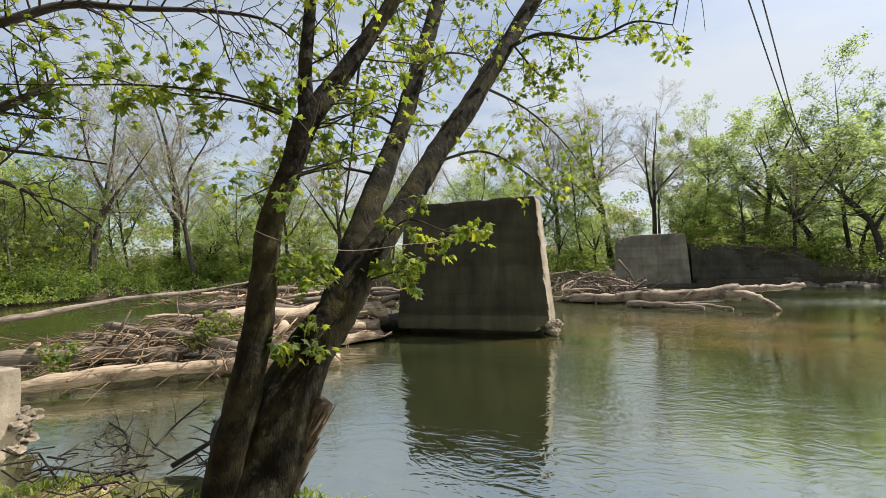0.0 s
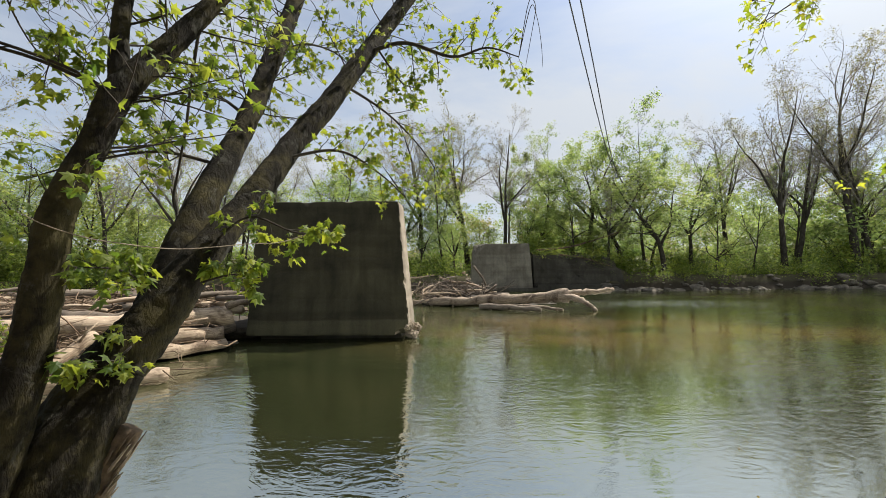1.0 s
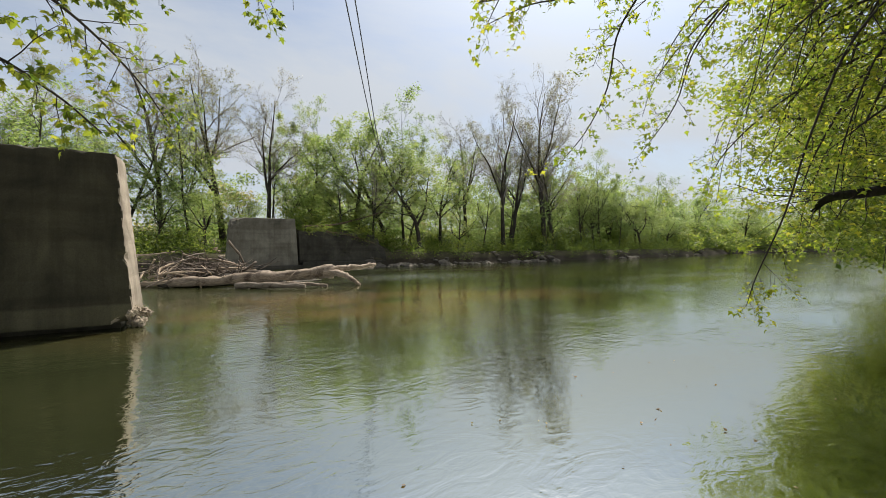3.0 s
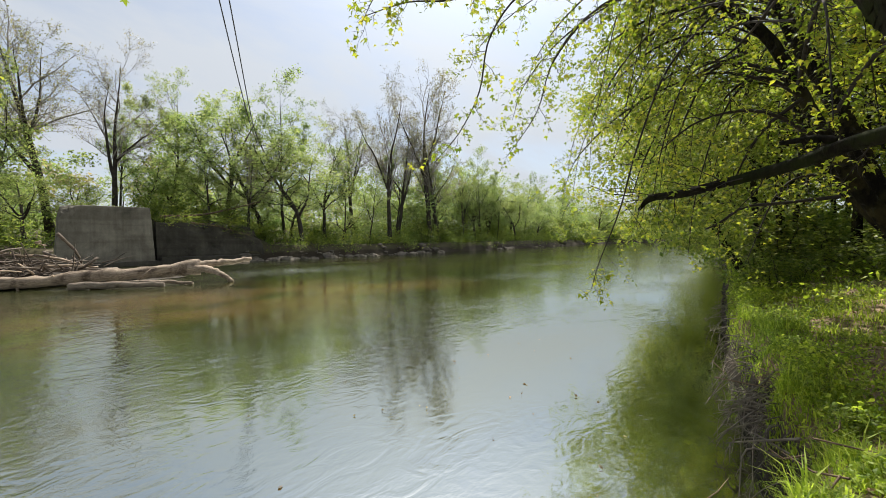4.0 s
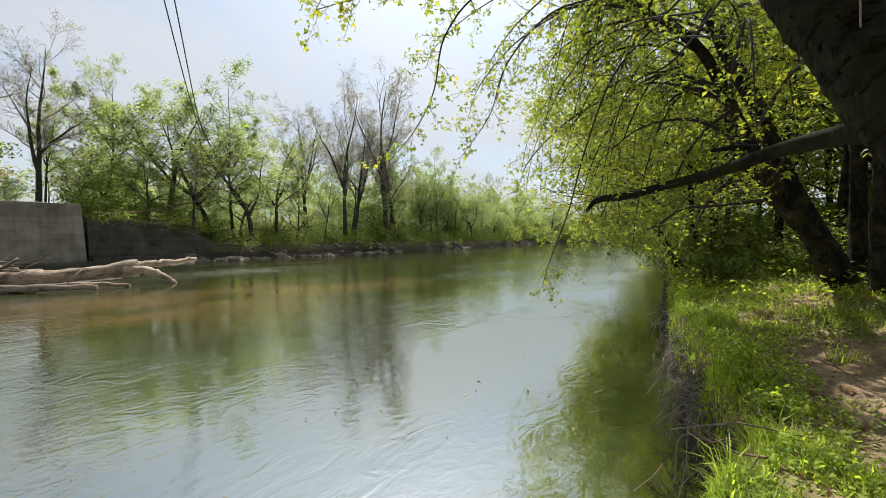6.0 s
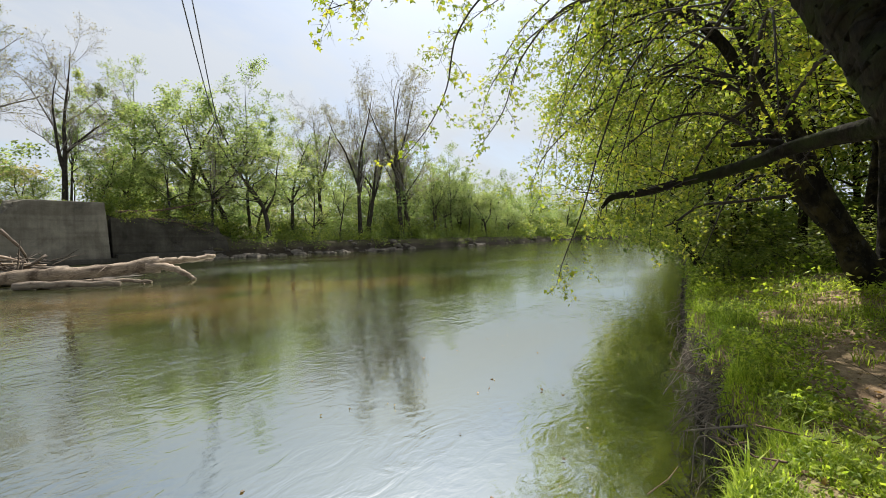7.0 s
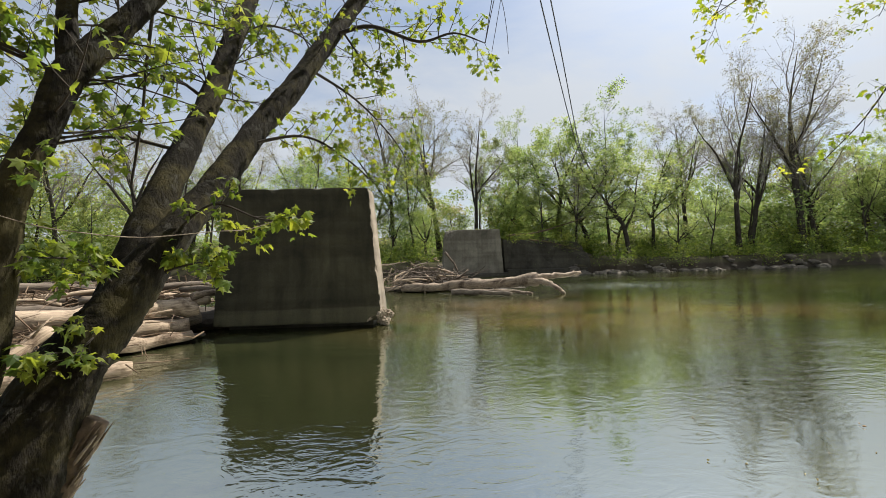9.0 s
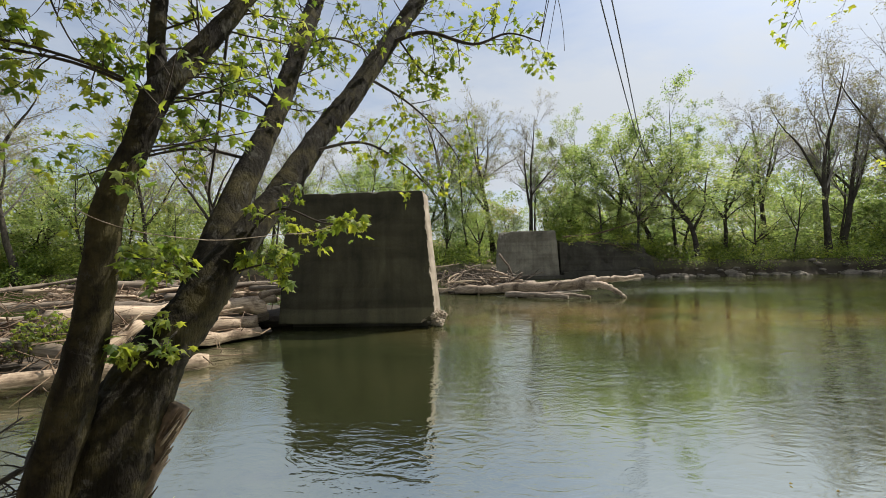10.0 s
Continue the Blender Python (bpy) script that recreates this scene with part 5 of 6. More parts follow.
near_tree("maple_tree", "tree beyond the view reaching thin dark twiggy boughs over the water",
          [([(-5.6, 0.6, 0.6), (-5.4, 0.9, 2.2), (-5.0, 1.4, 3.6), (-4.5, 1.8, 5.0), (-4.2, 2.2, 7.0)], [0.22, 0.18, 0.16, 0.13, 0.08], 14, 0.9, 0.5)],
          [([(-5.0, 1.4, 3.7), (-4.06, 2.17, 4.17), (-3.74, 2.46, 4.34), (-3.49, 2.73, 4.57), (-3.19, 3.04, 4.65), (-2.77, 3.41, 4.74), (-2.38, 3.66, 4.69), (-2.02, 3.81, 4.34)], 0.045, 0.006, 44, 0.65),
           ([(-5.1, 1.3, 3.3), (-3.75, 2.14, 3.43), (-3.46, 2.34, 3.63), (-3.30, 2.44, 3.74), (-3.24, 2.57, 3.92)], 0.05, 0.012, 16, 0.45),
           ([(-5.1, 1.3, 3.4), (-3.92, 2.25, 3.50), (-3.64, 2.42, 3.40), (-3.44, 2.61, 3.37), (-3.20, 2.83, 3.33)], 0.025, 0.006, 4, 0.3),
           ([(-5.2, 1.1, 3.0), (-3.46, 2.08, 3.16), (-3.18, 2.22, 3.09), (-3.03, 2.31, 3.01), (-2.89, 2.38, 2.96), (-2.71, 2.49, 2.81)], 0.025, 0.004, 14, 0.4),
           ([(-2.76, 3.41, 4.84), (-2.64, 3.41, 4.37), (-2.45, 3.46, 3.96), (-2.19, 3.56, 3.72)], 0.008, 0.003, 7, 0.3)],
          BARK_NEAR, LEAF_NEAR, 0.05, 6, twig=dict(TWIG_SPEC, kids=[6], per=1))

# a dry vine strung across the trunks, and bare twigs that hang from the crown
t = Tubes()
t.add(bent([(-1.80, 2.76, 2.78), (-1.70, 2.79, 2.72), (-1.58, 2.84, 2.67), (-1.48, 2.92, 2.64), (-1.29, 3.19, 2.61), (-1.02, 3.46, 2.65), (-0.87, 3.63, 2.67), (-0.7, 3.8, 2.75)], 6), np.full(43, 0.0027), 5)
part("dry_vine", t.mesh("dry_vine", ROOT), left_tree, "thin pale dry vine strung across the trunks")
for line in ([(1.14, 5.64, 4.96), (1.2, 5.3, 5.4), (1.23, 5.09, 5.22), (1.18, 5.10, 4.91), (1.12, 5.11, 4.60)], [(1.14, 5.64, 4.96), (1.22, 5.3, 5.35), (1.24, 5.08, 5.10), (1.28, 5.08, 4.82), (1.29, 5.07, 4.56)]):
    t = Tubes()
    line = bent(line, 6)
    t.add(line, np.linspace(0.005, 0.0025, len(line)), 5)
    part("hanging_twig", t.mesh("hanging_twig", TWIG), left_tree, "bare hanging twig")

t = Tubes()
line = bent([(-1.6, 3.95, 4.75), (-1.75, 4.06, 4.24), (-1.83, 4.13, 4.0), (-1.91, 4.2, 3.68), (-2.01, 4.25, 3.29), (-2.05, 4.26, 3.08), (-1.98, 4.2, 2.95)], 8)
t.add(line, np.linspace(0.013, 0.008, len(line)), 6)
part("hanging_vine", t.mesh("hanging_vine", TWIG), left_tree, "dark vine hanging between the trunks")

# the big tree whose bough hangs over the water, on the bank ahead
R1 = [(4.9, -1.3, 0.5), (5.25, -0.78, 2.10), (5.45, -0.38, 2.87), (5.63, 0.03, 3.59), (5.76, 0.24, 4.06), (5.88, 0.48, 4.54), (6.09, 0.81, 5.35), (6.47, 1.18, 6.52)]
LIMB = [(5.48, -0.2, 3.2), (5.64, 0.10, 3.28), (5.85, 0.34, 3.29), (6.17, 0.75, 3.26), (6.45, 1.25, 3.13), (6.58, 1.80, 3.02), (6.66, 2.37, 2.91), (6.75, 2.78, 2.88), (6.70, 2.93, 2.72)]
D1 = [(6.1, 1.0, 5.7), (7.44, 2.08, 5.6), (6.90, 2.63, 4.70), (6.50, 2.88, 3.61), (6.24, 3.01, 2.72), (6.05, 3.20, 2.00), (6.01, 3.29, 1.62)]
D2 = [(6.0, 0.9, 5.4), (7.47, 1.93, 4.95), (7.15, 2.46, 4.57), (6.98, 2.71, 3.66), (6.84, 2.81, 2.74)]
D3 = [(6.2, 1.1, 6.2), (6.82, 2.55, 5.9), (6.04, 3.22, 5.42), (5.60, 3.66, 4.70), (5.48, 3.85, 4.02), (5.27, 4.17, 3.45)]
D4 = [(6.3, 1.2, 6.4), (6.10, 3.09, 5.95), (5.18, 3.76, 5.52), (4.73, 4.05, 4.87), (4.64, 4.16, 4.17), (4.48, 4.34, 3.67), (4.25, 4.57, 3.27)]
D6 = [(6.2, 1.2, 6.3), (4.6, 2.9, 5.9), (3.89, 3.71, 5.19), (3.69, 3.93, 4.91), (3.41, 4.18, 4.90), (3.02, 4.48, 4.85)]
D5 = [(6.3, 1.2, 6.5), (4.90, 3.27, 5.6), (4.13, 3.99, 5.06), (3.61, 4.35, 4.93), (3.16, 4.57, 4.68)]
boughs = [(D1, 0.02, 0.004, 26, 0.5), (D2, 0.02, 0.004, 20, 0.5), (D3, 0.02, 0.004, 24, 0.45), (D4, 0.02, 0.004, 20, 0.4), (D5, 0.02, 0.004, 20, 0.45), (D6, 0.04, 0.012, 14, 0.35)]
rng = np.random.default_rng(21)
for k in range(4):
    a = np.array([rng.uniform(6.2, 7.0), rng.uniform(0.9, 1.8), rng.uniform(4.8, 6.8)])
    reach = np.array([rng.uniform(0.8, 3.2), rng.uniform(0.8, 2.8), 0])
    boughs.append(([a, a + reach * 0.4 + [0, 0, 0.35], a + reach * 0.75 + [0, 0, 0.1], a + reach + [0, 0, -rng.uniform(0.4, 1.4)], a + reach * 1.05 + [0, 0, -rng.uniform(1.5, 2.8)]], 0.016, 0.003, 26, 0.5))
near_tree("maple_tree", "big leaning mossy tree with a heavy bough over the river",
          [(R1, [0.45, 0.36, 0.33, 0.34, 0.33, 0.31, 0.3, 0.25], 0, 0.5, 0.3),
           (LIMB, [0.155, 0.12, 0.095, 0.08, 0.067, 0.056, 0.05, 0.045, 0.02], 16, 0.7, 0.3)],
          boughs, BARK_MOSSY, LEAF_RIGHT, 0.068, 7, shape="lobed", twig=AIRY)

big_tree = bpy.data.objects["maple_tree.002"]
t = Tubes()
line = bent([(6.54, 0.9, 3.35), (6.52, 1.1, 3.4), (6.5, 1.37, 3.39)], 8)
t.add(line, np.linspace(0.05, 0.022, len(line)), 12, 0.05, np.random.default_rng(22), True, gnarl=0.06)
part("broken_spur", t.mesh("broken_spur", BARK_MOSSY), big_tree, "short broken mossy spur on the bough")
for k, ctrl in enumerate(([(5.0, -0.45, 3.0), (5.15, -0.12, 3.7), (5.3, 0.05, 4.2), (5.35, 0.3, 4.9)], [(5.05, -0.3, 3.1), (5.35, -0.25, 3.9), (5.25, 0.1, 4.4), (5.5, 0.3, 5.0)], [(5.1, -0.2, 2.9), (5.2, 0.0, 3.3), (5.45, 0.2, 3.7), (5.4, 0.25, 4.3)])):
    t = Tubes()
    line = bent(ctrl, 8)
    t.add(line, np.linspace(0.014, 0.008, len(line)), 6)
    part("vine", t.mesh("vine", ROOT), big_tree, "pale bare vine climbing the trunk")

R2 = [(11.01, -0.40, 1.2), (11.05, 0.19, 2.54), (11.06, 0.49, 3.30), (11.16, 1.11, 5.06), (11.23, 1.62, 6.23), (11.29, 2.06, 7.45), (11.42, 2.55, 9.16)]
R2A = [(11.0, 0.0, 2.1), (10.57, 0.62, 3.06), (10.16, 1.01, 3.82), (9.95, 1.40, 4.71), (9.70, 1.84, 5.72), (9.42, 2.37, 6.33), (9.11, 2.89, 6.68), (8.81, 3.22, 7.18)]
boughs = [([(9.9, 0.9, 3.0), (9.53, 1.58, 2.91), (9.47, 2.10, 2.86), (9.21, 2.43, 2.58), (9.17, 2.63, 2.47)], 0.035, 0.015, 3, 0.4)]
for k in range(17):
    u = rng.uniform(0.25, 1)
    src = R2 if rng.uniform() < 0.5 else R2A
    a = np.array(bent(src, 6)[int(u * (len(src) - 1) * 6)])
    reach = np.array([rng.normal() * 1.6 - 0.3, rng.uniform(-1.6, 2.2), 0])
    boughs.append(([a, a + reach * 0.4 + [0, 0, 0.5], a + reach * 0.75 + [0, 0, 0.3], a + reach + [0, 0, -rng.uniform(0.3, 1.6)]], 0.04, 0.005, 26, 0.7))
for k in range(24):   # long arching boughs over the water
    src = R2A if k % 3 else R2
    pts = bent(src, 6)
    a = pts[int(rng.uniform(0.45, 1) * (len(pts) - 1))]
    reach = np.array([rng.uniform(-1.8, 0.8), rng.uniform(1.0, 3.7), 0])
    drop = rng.uniform(0.6, 3.0)
    boughs.append(([a, a + reach * 0.35 + [0, 0, 0.4], a + reach * 0.7 + [0, 0, 0.1 - 0.15 * drop], a + reach * 0.93 + [0, 0, -0.6 * drop], a + reach + [0, 0, -drop]], rng.uniform(0.014, 0.03), 0.004, 20, 0.6))
ARCS = [[(9.46, 2.13, 5.71), (9.24, 2.71, 5.99), (9.08, 3.39, 5.94), (9, 4.03, 5.59), (9.02, 4.45, 5.05)],
        [(9.23, 2.09, 5.47), (9.17, 2.87, 5.22), (9.22, 3.34, 4.61), (9.26, 3.74, 3.82), (9.27, 3.96, 3.13)],
        [(9.51, 2.32, 5.51), (9.5, 2.75, 5.28), (9.62, 3.18, 4.44), (9.69, 3.35, 3.84)],
        [(9.64, 1.56, 5.07), (9.4, 2.44, 5.45), (9.23, 3.2, 5.42), (9.16, 3.95, 4.87), (9.14, 4.42, 4.23)],
        [(9.28, 2.63, 6.46), (9.06, 3.39, 6.5), (8.88, 4.23, 6.23), (8.83, 4.95, 5.57)],
        [(8.77, 2.81, 6.49), (8.42, 3.61, 6.68), (8.18, 4.4, 6.52), (8.13, 5.11, 5.87), (8.23, 5.44, 5.16)],
        [(9.28, 1.36, 4.54), (9.32, 1.85, 4.14), (9.38, 2.2, 3.47), (9.42, 2.33, 2.85)]]   # dark arching boughs
for ctrl in ARCS:
    boughs.append((ctrl, 0.034, 0.006, 12, 0.5))
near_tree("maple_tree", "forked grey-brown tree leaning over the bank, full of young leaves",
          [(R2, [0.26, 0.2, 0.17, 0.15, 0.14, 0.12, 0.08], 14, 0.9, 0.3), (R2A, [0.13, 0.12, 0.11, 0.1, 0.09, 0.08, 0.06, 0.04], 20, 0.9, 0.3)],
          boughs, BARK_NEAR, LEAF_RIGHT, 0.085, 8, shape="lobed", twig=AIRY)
for k, (ctrl, r) in enumerate((([(11.49, -0.54, 1.2), (11.50, -0.44, 4.33), (11.52, -0.30, 6.75), (11.53, -0.14, 9.0)], 0.12), ([(10.46, -0.66, 1.2), (10.47, -0.60, 4.38), (10.49, -0.46, 6.71), (10.5, -0.4, 8.5)], 0.11))):
    near_tree("slim_tree", "slim straight grey trunk beside the leaning trees", [(ctrl, [r * 1.2, r, r * 0.85, r * 0.6], 26, 1.3, 0.35)], [], BARK_NEAR, LEAF_RIGHT, 0.085, 30 + k, shape="lobed", twig=AIRY)

near_tree("slim_tree", "dark leaning trunk half hidden behind the forked tree", [([(13.55, 0.05, 2.38), (13.55, 0.47, 2.96), (13.7, 1, 3.69), (13.82, 1.33, 4.25), (13.86, 1.65, 5.1), (13.96, 1.81, 6.32), (13.87, 2.1, 7.99)], [0.2, 0.18, 0.17, 0.16, 0.15, 0.12, 0.08], 22, 1.0, 0.3)], [], BARK_NEAR, LEAF_RIGHT, 0.085, 34, shape="lobed", twig=AIRY)

# woods along the near bank, with unseen trees added behind the camera to block skylight
NB_LABEL = "leafy young tree in the dark woods of the near bank"
rng = np.random.default_rng(31)
wood = [make_tree("woodland_tree", NB_LABEL, 60 + k, 13, 0.17, tree_spec(segs=[7, 5, 3], bend=[0.05, 0.14, 0.2], kids=[17, 8], bare=[0.22, 0.15], ratio=[(0.26, 0.44), (0.4, 0.65)], angle=[(45, 80), (28, 60)], leafy=1, per=4),
                  BARK_NEAR, LEAF_RIGHT, 0.16, 8, 0.3, group="woods of the near bank") for k in range(2)]
# the nine from (4, -6) to (-14, -9) are the unseen skylight blockers
spots = [(14.5, -3.0), (17.5, -1.6), (16.5, -5.5), (22.5, 2.4), (21, -1), (23, 2.8), (22.5, -5), (27, 3.6), (26, -1), (31, 4.5), (36, 5.2), (33, 0), (42, 6.5), (50, 8), (58, 10), (68, 12), (80, 15), (92, 17.5), (106, 21), (120, 24),
         (13, -6), (9.5, -5), (17, -8), (40, 1), (55, 4), (75, 8), (98, 14), (4, -6), (-3, -7), (-10, -6), (-18, -4), (0, -5), (8, -9), (-7, -10), (1, -11), (-14, -9), (135, 18), (148, 8), (15.5, -0.6), (18.5, 0.6), (20, -3.5), (24, -2), (28, 1.2), (25, -8), (30, -4), (34, 3), (38, 4), (46, 5), (12.5, -2.2), (13.5, -9), (19, -11), (29, -10), (20.5, 3.2), (18.5, 3.3), (23, 4.0), (27, 4.8), (33, 5.6), (40, 7.2), (48, 9), (57, 10.8)]
for k, (x, y) in enumerate(spots):
    over = 27 if k >= len(spots) - 7 else 0   # those at the edge lean out over the river
    m = pose(x, y, gz_at(x, y) - 0.1, -over, 0, 0) @ pose(0, 0, 0, 0, 0, rng.uniform(0, 360)) @ Matrix.Scale(rng.uniform(0.8, 1.15), 4)
    if k < 2:
        wood[k].matrix_basis = m
    else:
        copy_thing(wood[k % 2], m)
for k in range(34):
    u = rng.uniform(0, 1) ** 1.6
    x = 19 + u * 84
    y = np.interp(x, [p[0] for p in NEAR_BANK[15:23]], [p[1] for p in NEAR_BANK[15:23]]) - 0.7 - abs(rng.normal()) * 3
    plant("shrub", int(rng.integers(0, 4)), x, y, gz_at(x, y) + rng.uniform(1.0, 2.6), rng.uniform(0, 360), 0.1, rng.uniform(1.0, 1.5))
for k in range(64):
    x = rng.uniform(12.5, 34)
    y = float(np.interp(x, [p[0] for p in NEAR_BANK[15:23]], [p[1] for p in NEAR_BANK[15:23]])) - 1.2 - rng.uniform(0, 1) ** 1.3 * 10
    plant("shrub", int(rng.integers(0, 4)), x, y, gz_at(x, y) + rng.uniform(0.8, 2.6), rng.uniform(0, 360), 0.1, rng.uniform(1.2, 1.8))



def bank_foliage(name, label, seed, count, x0, x1, out, back, low, high, leaf_size, per):
    """Leafy boughs and brush of the near woods: clumps from out metres over the water to back metres inland."""
    rng = np.random.default_rng(seed)
    where = []
    for c in range(count):
        x = x0 + (x1 - x0) * rng.uniform() ** 1.3
        off = rng.uniform(-back, out)
        edge = float(np.interp(x, [p[0] for p in NEAR_BANK[12:24]], [p[1] for p in NEAR_BANK[12:24]]))
        z = low + max(off, 0) * 0.55 + (high - low) * rng.uniform() ** 1.2
        r = rng.uniform(0.4, 1.1)
        u = rng.normal(size=(per, 3))
        u /= np.linalg.norm(u, axis=1)[:, None]
        where.append(np.array([x, edge + off, z]) + u * (r * rng.uniform(0.3, 1.1, per))[:, None] * np.array([1.3, 1.3, 0.6]))
    ob = new(name, leaves_mesh(name, np.concatenate(where), leaf_size, "small", LEAF_SHRUB, rng, 0.4))
    return tagged(ob, label, "woods", kind="stuff")


bank_foliage("bank_woods", "leafy boughs of the near woods hanging out over the river", 90, 330, 17, 70, 3.6, 1.0, 1.2, 7.5, 0.17, 110)
bank_foliage("bank_woods", "shaded boughs hanging low over the water behind the forked tree", 92, 75, 12.6, 17, 1.9, 0.6, 1.7, 6.3, 0.12, 120)
bank_foliage("bank_woods", "dark green thicket under the trees of the near bank", 91, 420, 15, 60, -0.6, 13, 1.1, 5.5, 0.17, 110)

# a small pale shed behind the trees of the far bank
shed = thing("shed", pose(60, 55, gz_at(60, 55) - 0.1, 0, 0, -30), "small pale wooden shed half hidden behind the far trees", "shed")
SHED_WALL, SHED_ROOF = plain_mat("pale painted boards", (0.45, 0.46, 0.47), (0.66, 0.67, 0.68), 0.7, 2), plain_mat("grey felt roof", (0.08, 0.08, 0.085), (0.16, 0.16, 0.165), 0.9, 3)
part("wall", block_mesh("wall", -2.2, 2.2, -1.5, 1.5, 0, 2.5, SHED_WALL, 3, 3), shed)
bm = bmesh.new()
rows = [[bm.verts.new((x, y, z)) for x in (-2.5, 2.5)] for y, z in ((-1.9, 2.35), (0, 3.5), (1.9, 2.35), (1.9, 2.25), (0, 3.38), (-1.9, 2.25))]
for a, b in zip(rows, rows[1:] + rows[:1]):
    bm.faces.new((a[0], a[1], b[1], b[0]))
roof_mesh = bpy.data.meshes.new("roof")
bm.to_mesh(roof_mesh)
bm.free()
roof_mesh.materials.append(SHED_ROOF)
part("roof", roof_mesh, shed)


# ---- plants and litter of the near bank ----
def bank_y(x):
    return np.interp(x, [p[0] for p in NEAR_BANK], [p[1] for p in NEAR_BANK])


def blades(name, label, count, seed, x0, x1, depth, height, mat, power=1.0, edge=0.12):
    """Grass as bent three-sided strips, as one mesh."""
    rng = np.random.default_rng(seed)
    x = x0 + (x1 - x0) * rng.uniform(0, 1, count) ** power
    off = rng.uniform(0.02, 1, count) ** 1.3 * depth
    y = bank_y(x) - edge - off
    # tufts
    clump = wobble(x, y, 2.6, 5) + 0.8 * wobble(x, y, 6.1, 6)
    trodden = smooth01((off - 0.65) / 0.4) * smooth01((3.4 - off) / 0.6) * smooth01((9.5 - x) / 4)   # the path along the bank
    ok = clump > (np.where(off < 0.5, -0.9, -0.4) + 2.4 * trodden)
    x, y, clump = x[ok], y[ok], clump[ok]
    n = len(x)
    z = ground_z(x, y) - 0.02
    h = height * rng.uniform(0.4, 1.3, n) * (0.7 + 0.35 * np.clip(clump, 0, 1.5))
    a, lean = rng.uniform(0, 2 * math.pi, n), rng.uniform(0.2, 1.3, n)
    w = rng.uniform(0.003, 0.007, n)
    dx, dy = np.cos(a), np.sin(a)
    p0 = np.stack([x - dy * w, y + dx * w, z], -1)
    p1 = np.stack([x + dy * w, y - dx * w, z], -1)
    mx, my, mz = x + dx * lean * h * 0.3, y + dy * lean * h * 0.3, z + h * 0.6
    p2 = np.stack([mx - dy * w * 0.8, my + dx * w * 0.8, mz], -1)
    p3 = np.stack([mx + dy * w * 0.8, my - dx * w * 0.8, mz], -1)
    p4 = np.stack([x + dx * lean * h, y + dy * lean * h, z + h * (1 - 0.25 * lean)], -1)
    v = np.stack([p0, p1, p2, p3, p4], 1).reshape(-1, 3)
    i = np.arange(n)[:, None] * 5
    ob = new(name, mesh_of(name, v, [np.concatenate([i, i + 1, i + 3, i + 2], 1), np.concatenate([i + 2, i + 3, i + 4], 1)], mat))
    return tagged(ob, label, "grass", kind="stuff")


blades("grass", "bright green spring grass on the river bank", 32000, 1, 1.2, 14, 3.6, 0.14, GRASS, 1.2)
blades("grass", "short lime green grass at the edge of the path", 16000, 6, 1.4, 5.6, 1.3, 0.11, GRASS, 0.8, 0.06)
blades("grass", "green grass along the river bank further on", 16000, 2, 8, 32, 6.0, 0.26, GRASS, 1.5)
blades("grass", "tall grass hanging over the bank edge", 2600, 3, 3.4, 14, 0.5, 0.22, GRASS, 1.1)
blades("grass", "green grass round the foot of the leaning maple", 15000, 4, -6, 1.2, 1.6, 0.1, GRASS, 1.0)


def weed(seed, size):
    rng = np.random.default_rng(seed)
    ob = thing("weed_plant", Matrix(), "low broad-leaved green weed on the river bank", "plant", "bank weeds")
    t, tips = Tubes(), []
    for s in range(7):
        a = rng.uniform(0, 6.28)
        d = np.array([math.cos(a) * 0.6, math.sin(a) * 0.6, 1.0]) * size * rng.uniform(0.5, 1.1)
        t.add(np.array([[0, 0, -0.03], d * 0.5 + rng.normal(size=3) * 0.02, d]), [0.004, 0.003, 0.002], 4)
        tips += [d * u for u in (0.3, 0.4, 0.5, 0.6, 0.68, 0.75, 0.8, 0.85, 0.9, 0.95, 1.0, 1.0)]
    part("stalk", t.mesh("stalk", GRASS), ob)
    part("foliage", leaves_mesh("foliage", tips, size * 0.19, "small", LEAF_SHRUB if seed % 2 else GRASS, rng, 0.2, size * 0.13), ob)
    return ob


def ground_cover(name, label, count, seed, x0, x1, depth, tall, leaf_size, mat, power):
    """Low broad-leaved plants too many to count, in clumps of uneven height."""
    rng = np.random.default_rng(seed)
    x = x0 + (x1 - x0) * rng.uniform(0, 1, count) ** power
    off = rng.uniform(0, 1, count) ** 1.2 * depth
    y = bank_y(x) - 0.14 - off
    clump = wobble(x, y, 1.9, 8 + seed) + 0.7 * wobble(x, y, 4.3, 9 + seed)
    trodden = smooth01((off - 0.8) / 0.5) * smooth01((3.3 - off) / 0.6) * smooth01((8.5 - x) / 3)
    ok = clump > -0.15 + 2.0 * trodden
    x, y, clump = x[ok], y[ok], clump[ok]
    z = ground_z(x, y) + tall * rng.uniform(0.05, 1, len(x)) * np.clip(0.35 + clump, 0.2, 1.5)
    ob = new(name, leaves_mesh(name, np.stack([x, y, z], -1), leaf_size, "small", mat, rng, 0.1))
    return tagged(ob, label, "ground cover", kind="stuff")


ground_cover("ground_cover", "low broad-leaved weeds covering the bank", 15000, 1, 4.4, 14, 4.2, 0.2, 0.045, LEAF_SHRUB, 1.15)
ground_cover("ground_cover", "fresh green nettles and herbs on the bank", 11000, 2, 4.6, 20, 4.5, 0.26, 0.048, GRASS, 1.3)
ground_cover("ground_cover", "low plants under the trees further along the bank", 9000, 3, 10, 34, 8.0, 0.4, 0.12, GRASS, 1.2)

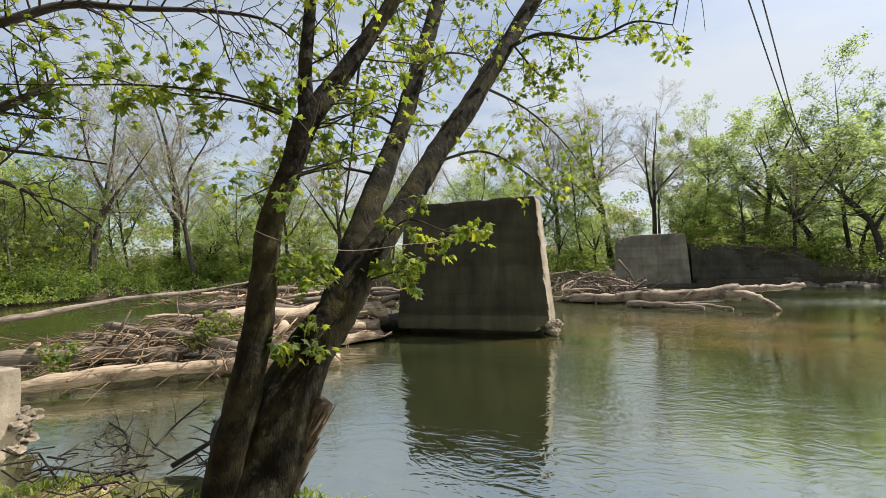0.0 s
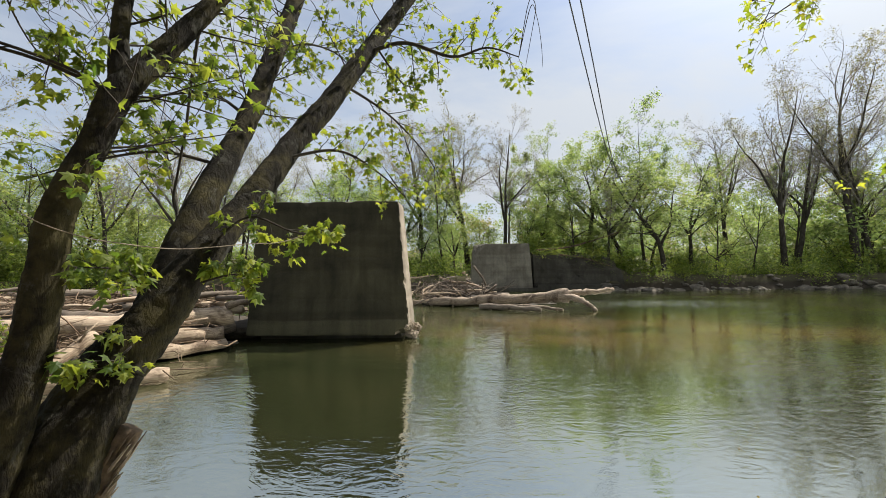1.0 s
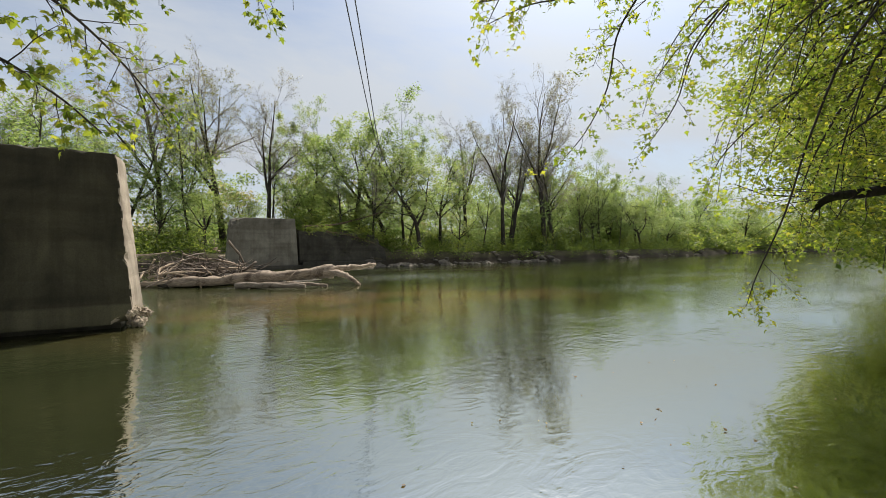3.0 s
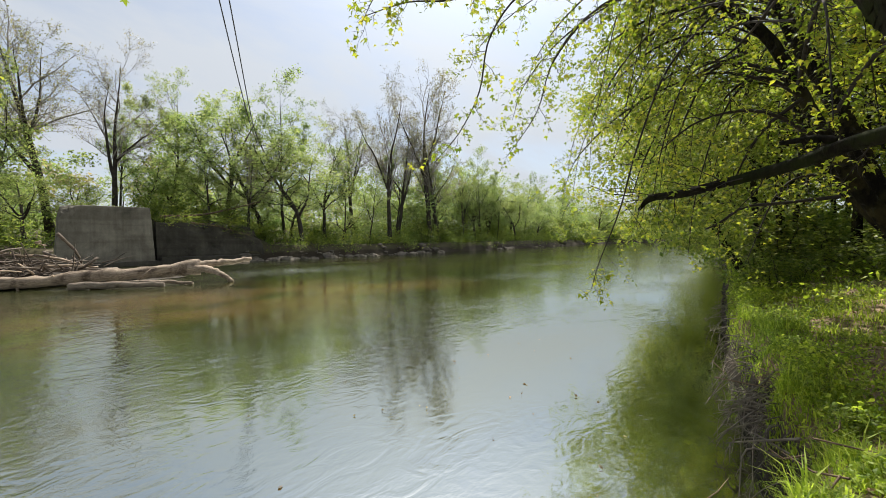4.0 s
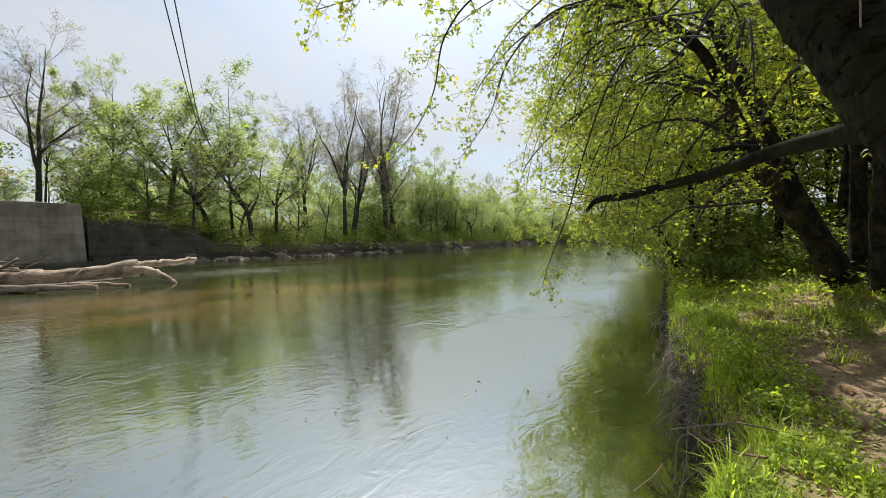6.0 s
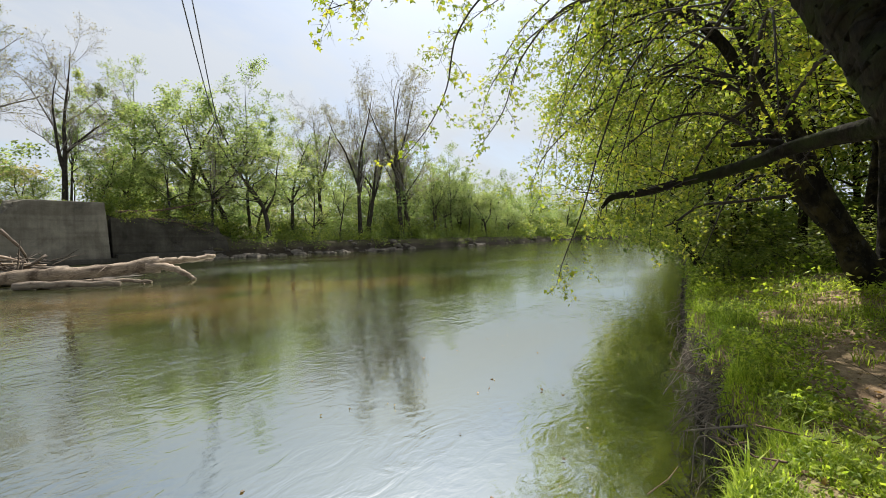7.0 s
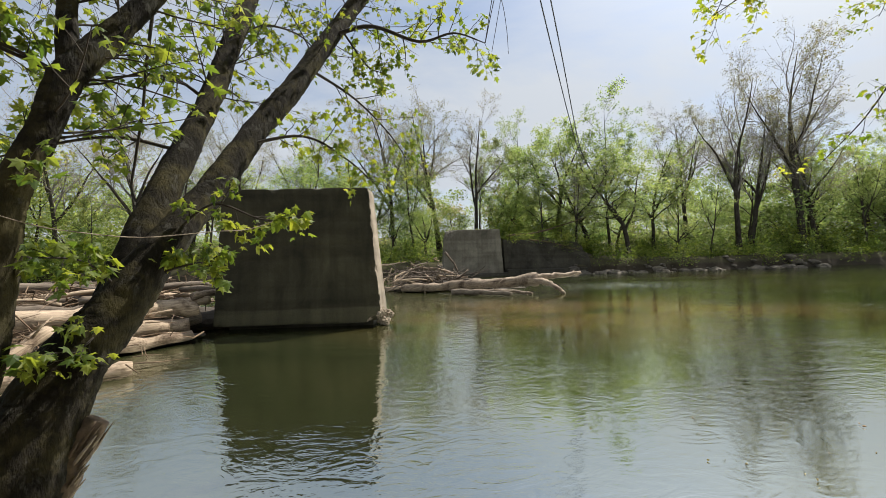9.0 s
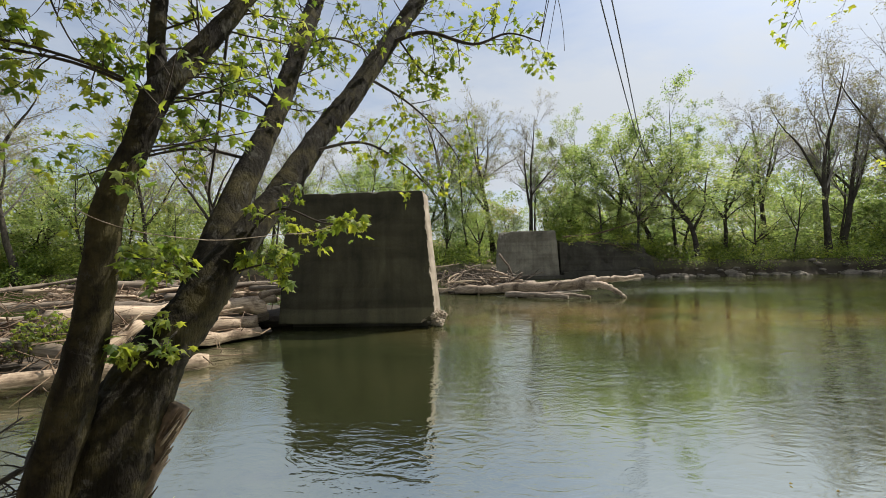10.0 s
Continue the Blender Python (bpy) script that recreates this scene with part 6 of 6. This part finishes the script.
ground_cover("ground_cover", "bright leafy weeds crowding the brow of the bank", 7000, 4, 3.4, 11, 0.9, 0.24, 0.046, GRASS, 1.0)

weeds = [weed(k, 0.26 + 0.05 * k) for k in range(4)]
rng = np.random.default_rng(51)
for k in range(290):
    x = 4.6 + 13 * rng.uniform(0, 1) ** 1.2
    y = bank_y(x) - 0.3 - rng.uniform(0, 1) ** 1.4 * 4.0
    if 0.7 < bank_y(x) - y < 3.2 and x < 7.5:
        y = bank_y(x) - rng.uniform(0.38, 0.7)
    m = pose(x, y, gz_at(x, y), rng.normal() * 6, rng.normal() * 6, rng.uniform(0, 360)) @ Matrix.Scale(rng.uniform(0.35, 0.85), 4)
    if k < 4:
        weeds[k].matrix_basis = m
    else:
        copy_thing(weeds[k % 4], m)

# dead leaves on the path
rng = np.random.default_rng(52)
x = rng.uniform(1.5, 12, 4200)
y = bank_y(x) - 0.3 - rng.uniform(0, 1, 4200) ** 0.8 * 4.5
lit = new("leaf_litter", leaves_mesh("leaf_litter", np.stack([x, y, ground_z(x, y) + 0.012], -1), 0.055, "small", LITTER, rng, 0.0))
tagged(lit, "dry brown dead leaves scattered on the trodden earth", "dead leaves", kind="stuff")

BANK_ROOT = plain_mat("weathered bank roots", (0.07, 0.056, 0.044), (0.24, 0.2, 0.16), 0.85, 8)
# bare roots in the undercut bank
rng = np.random.default_rng(53)
t = Tubes()
for k in range(120):
    x = rng.uniform(5.0, 9.0) if k < 85 else rng.uniform(9.0, 16)
    y0 = bank_y(x)
    p = np.array([x, y0 - 0.28, rng.uniform(0.35, 0.8)])
    q = p + np.array([rng.normal() * 0.3, rng.uniform(0.12, 0.42), rng.uniform(-0.3, 0.08)])
    e = q + np.array([rng.normal() * 0.3, rng.uniform(-0.1, 0.25), rng.uniform(-0.45, 0.0)])
    e[2] = max(e[2], -0.05)
    r = rng.uniform(0.003, 0.013)
    line = bent([p, q, e], 4)
    t.add(line, np.linspace(r, r * 0.35, 9), 5)
    for s in range(3):
        i = int(rng.integers(2, 8))
        d = np.array([rng.normal(), rng.normal() * 0.5, rng.normal() * 0.6]) * 0.16
        t.add(np.array([line[i], line[i] + d * 0.5 + [0, 0, 0.02], line[i] + d]), [r * 0.5, r * 0.35, r * 0.15], 4)
tagged(new("bank_roots", t.mesh("bank_roots", BANK_ROOT)), "tangle of pale bare roots hanging from the undercut bank", "roots", kind="stuff")

# dead twigs over the water at the maple's foot
rng = np.random.default_rng(54)
brush = thing("dead_branch", Matrix(), "dark dead branch with bare twigs lying at the water's edge", "branch")
for ctrl, r in (([(-2.3, 3.0, 1.05), (-2.75, 3.35, 1.2), (-2.65, 3.6, 1.4)], 0.03), ([(-2.9, 3.1, 1.0), (-2.55, 3.4, 1.22), (-2.2, 3.55, 1.3)], 0.022),
                ([(-3.3, 3.0, 0.95), (-3.7, 3.3, 1.05), (-4.1, 3.4, 1.1)], 0.018), ([(-3.2, 3.0, 0.95), (-3.4, 3.5, 1.1), (-3.35, 3.8, 1.25)], 0.016)):
    t, out = Tubes(), []
    line, radii = limb_line(ctrl, r, r * 0.4)
    t.add(line, radii, 6)
    twigs_on(line, radii, 12, 0.3, rng, t, out, TWIG_SPEC, 0.1)
    part("twig", t.mesh("twig", TWIG), brush)
hump = new("moss_hump", lumpy("moss_hump", (0.7, 0.42, 0.14), MOSS, 9, 0.3, 5))
hump.matrix_basis = pose(-3.1, 2.75, 0.82, 0, 0, 10)
tagged(hump, "mossy earth hump at the edge of the bank", "earth", kind="structure")
stick_heap("dry_twigs", "dry twigs lying on the bank beside the maple", (-3.2, 2.8, 1.05), (0.5, 0.2, 0.03), 70, 6, TWIG, (0.08, 0.4), (0.004, 0.01), 0.2)
stick_heap("dry_twigs", "dry twigs scattered on the trodden bank", (5.5, 0.2, 1.02), (2.0, 0.8, 0.01), 60, 7, STICKS, (0.1, 0.5), (0.003, 0.008), 0.05)

# leaves afloat
rng = np.random.default_rng(55)
n = 40
p = np.stack([rng.uniform(2, 9, n), rng.uniform(2.0, 6.5, n), np.full(n, 0.012)], -1)
tagged(new("floating_leaves", leaves_mesh("floating_leaves", p, 0.05, "small", LITTER, rng, 0.0)), "small leaves afloat on the river", "leaves", kind="stuff")
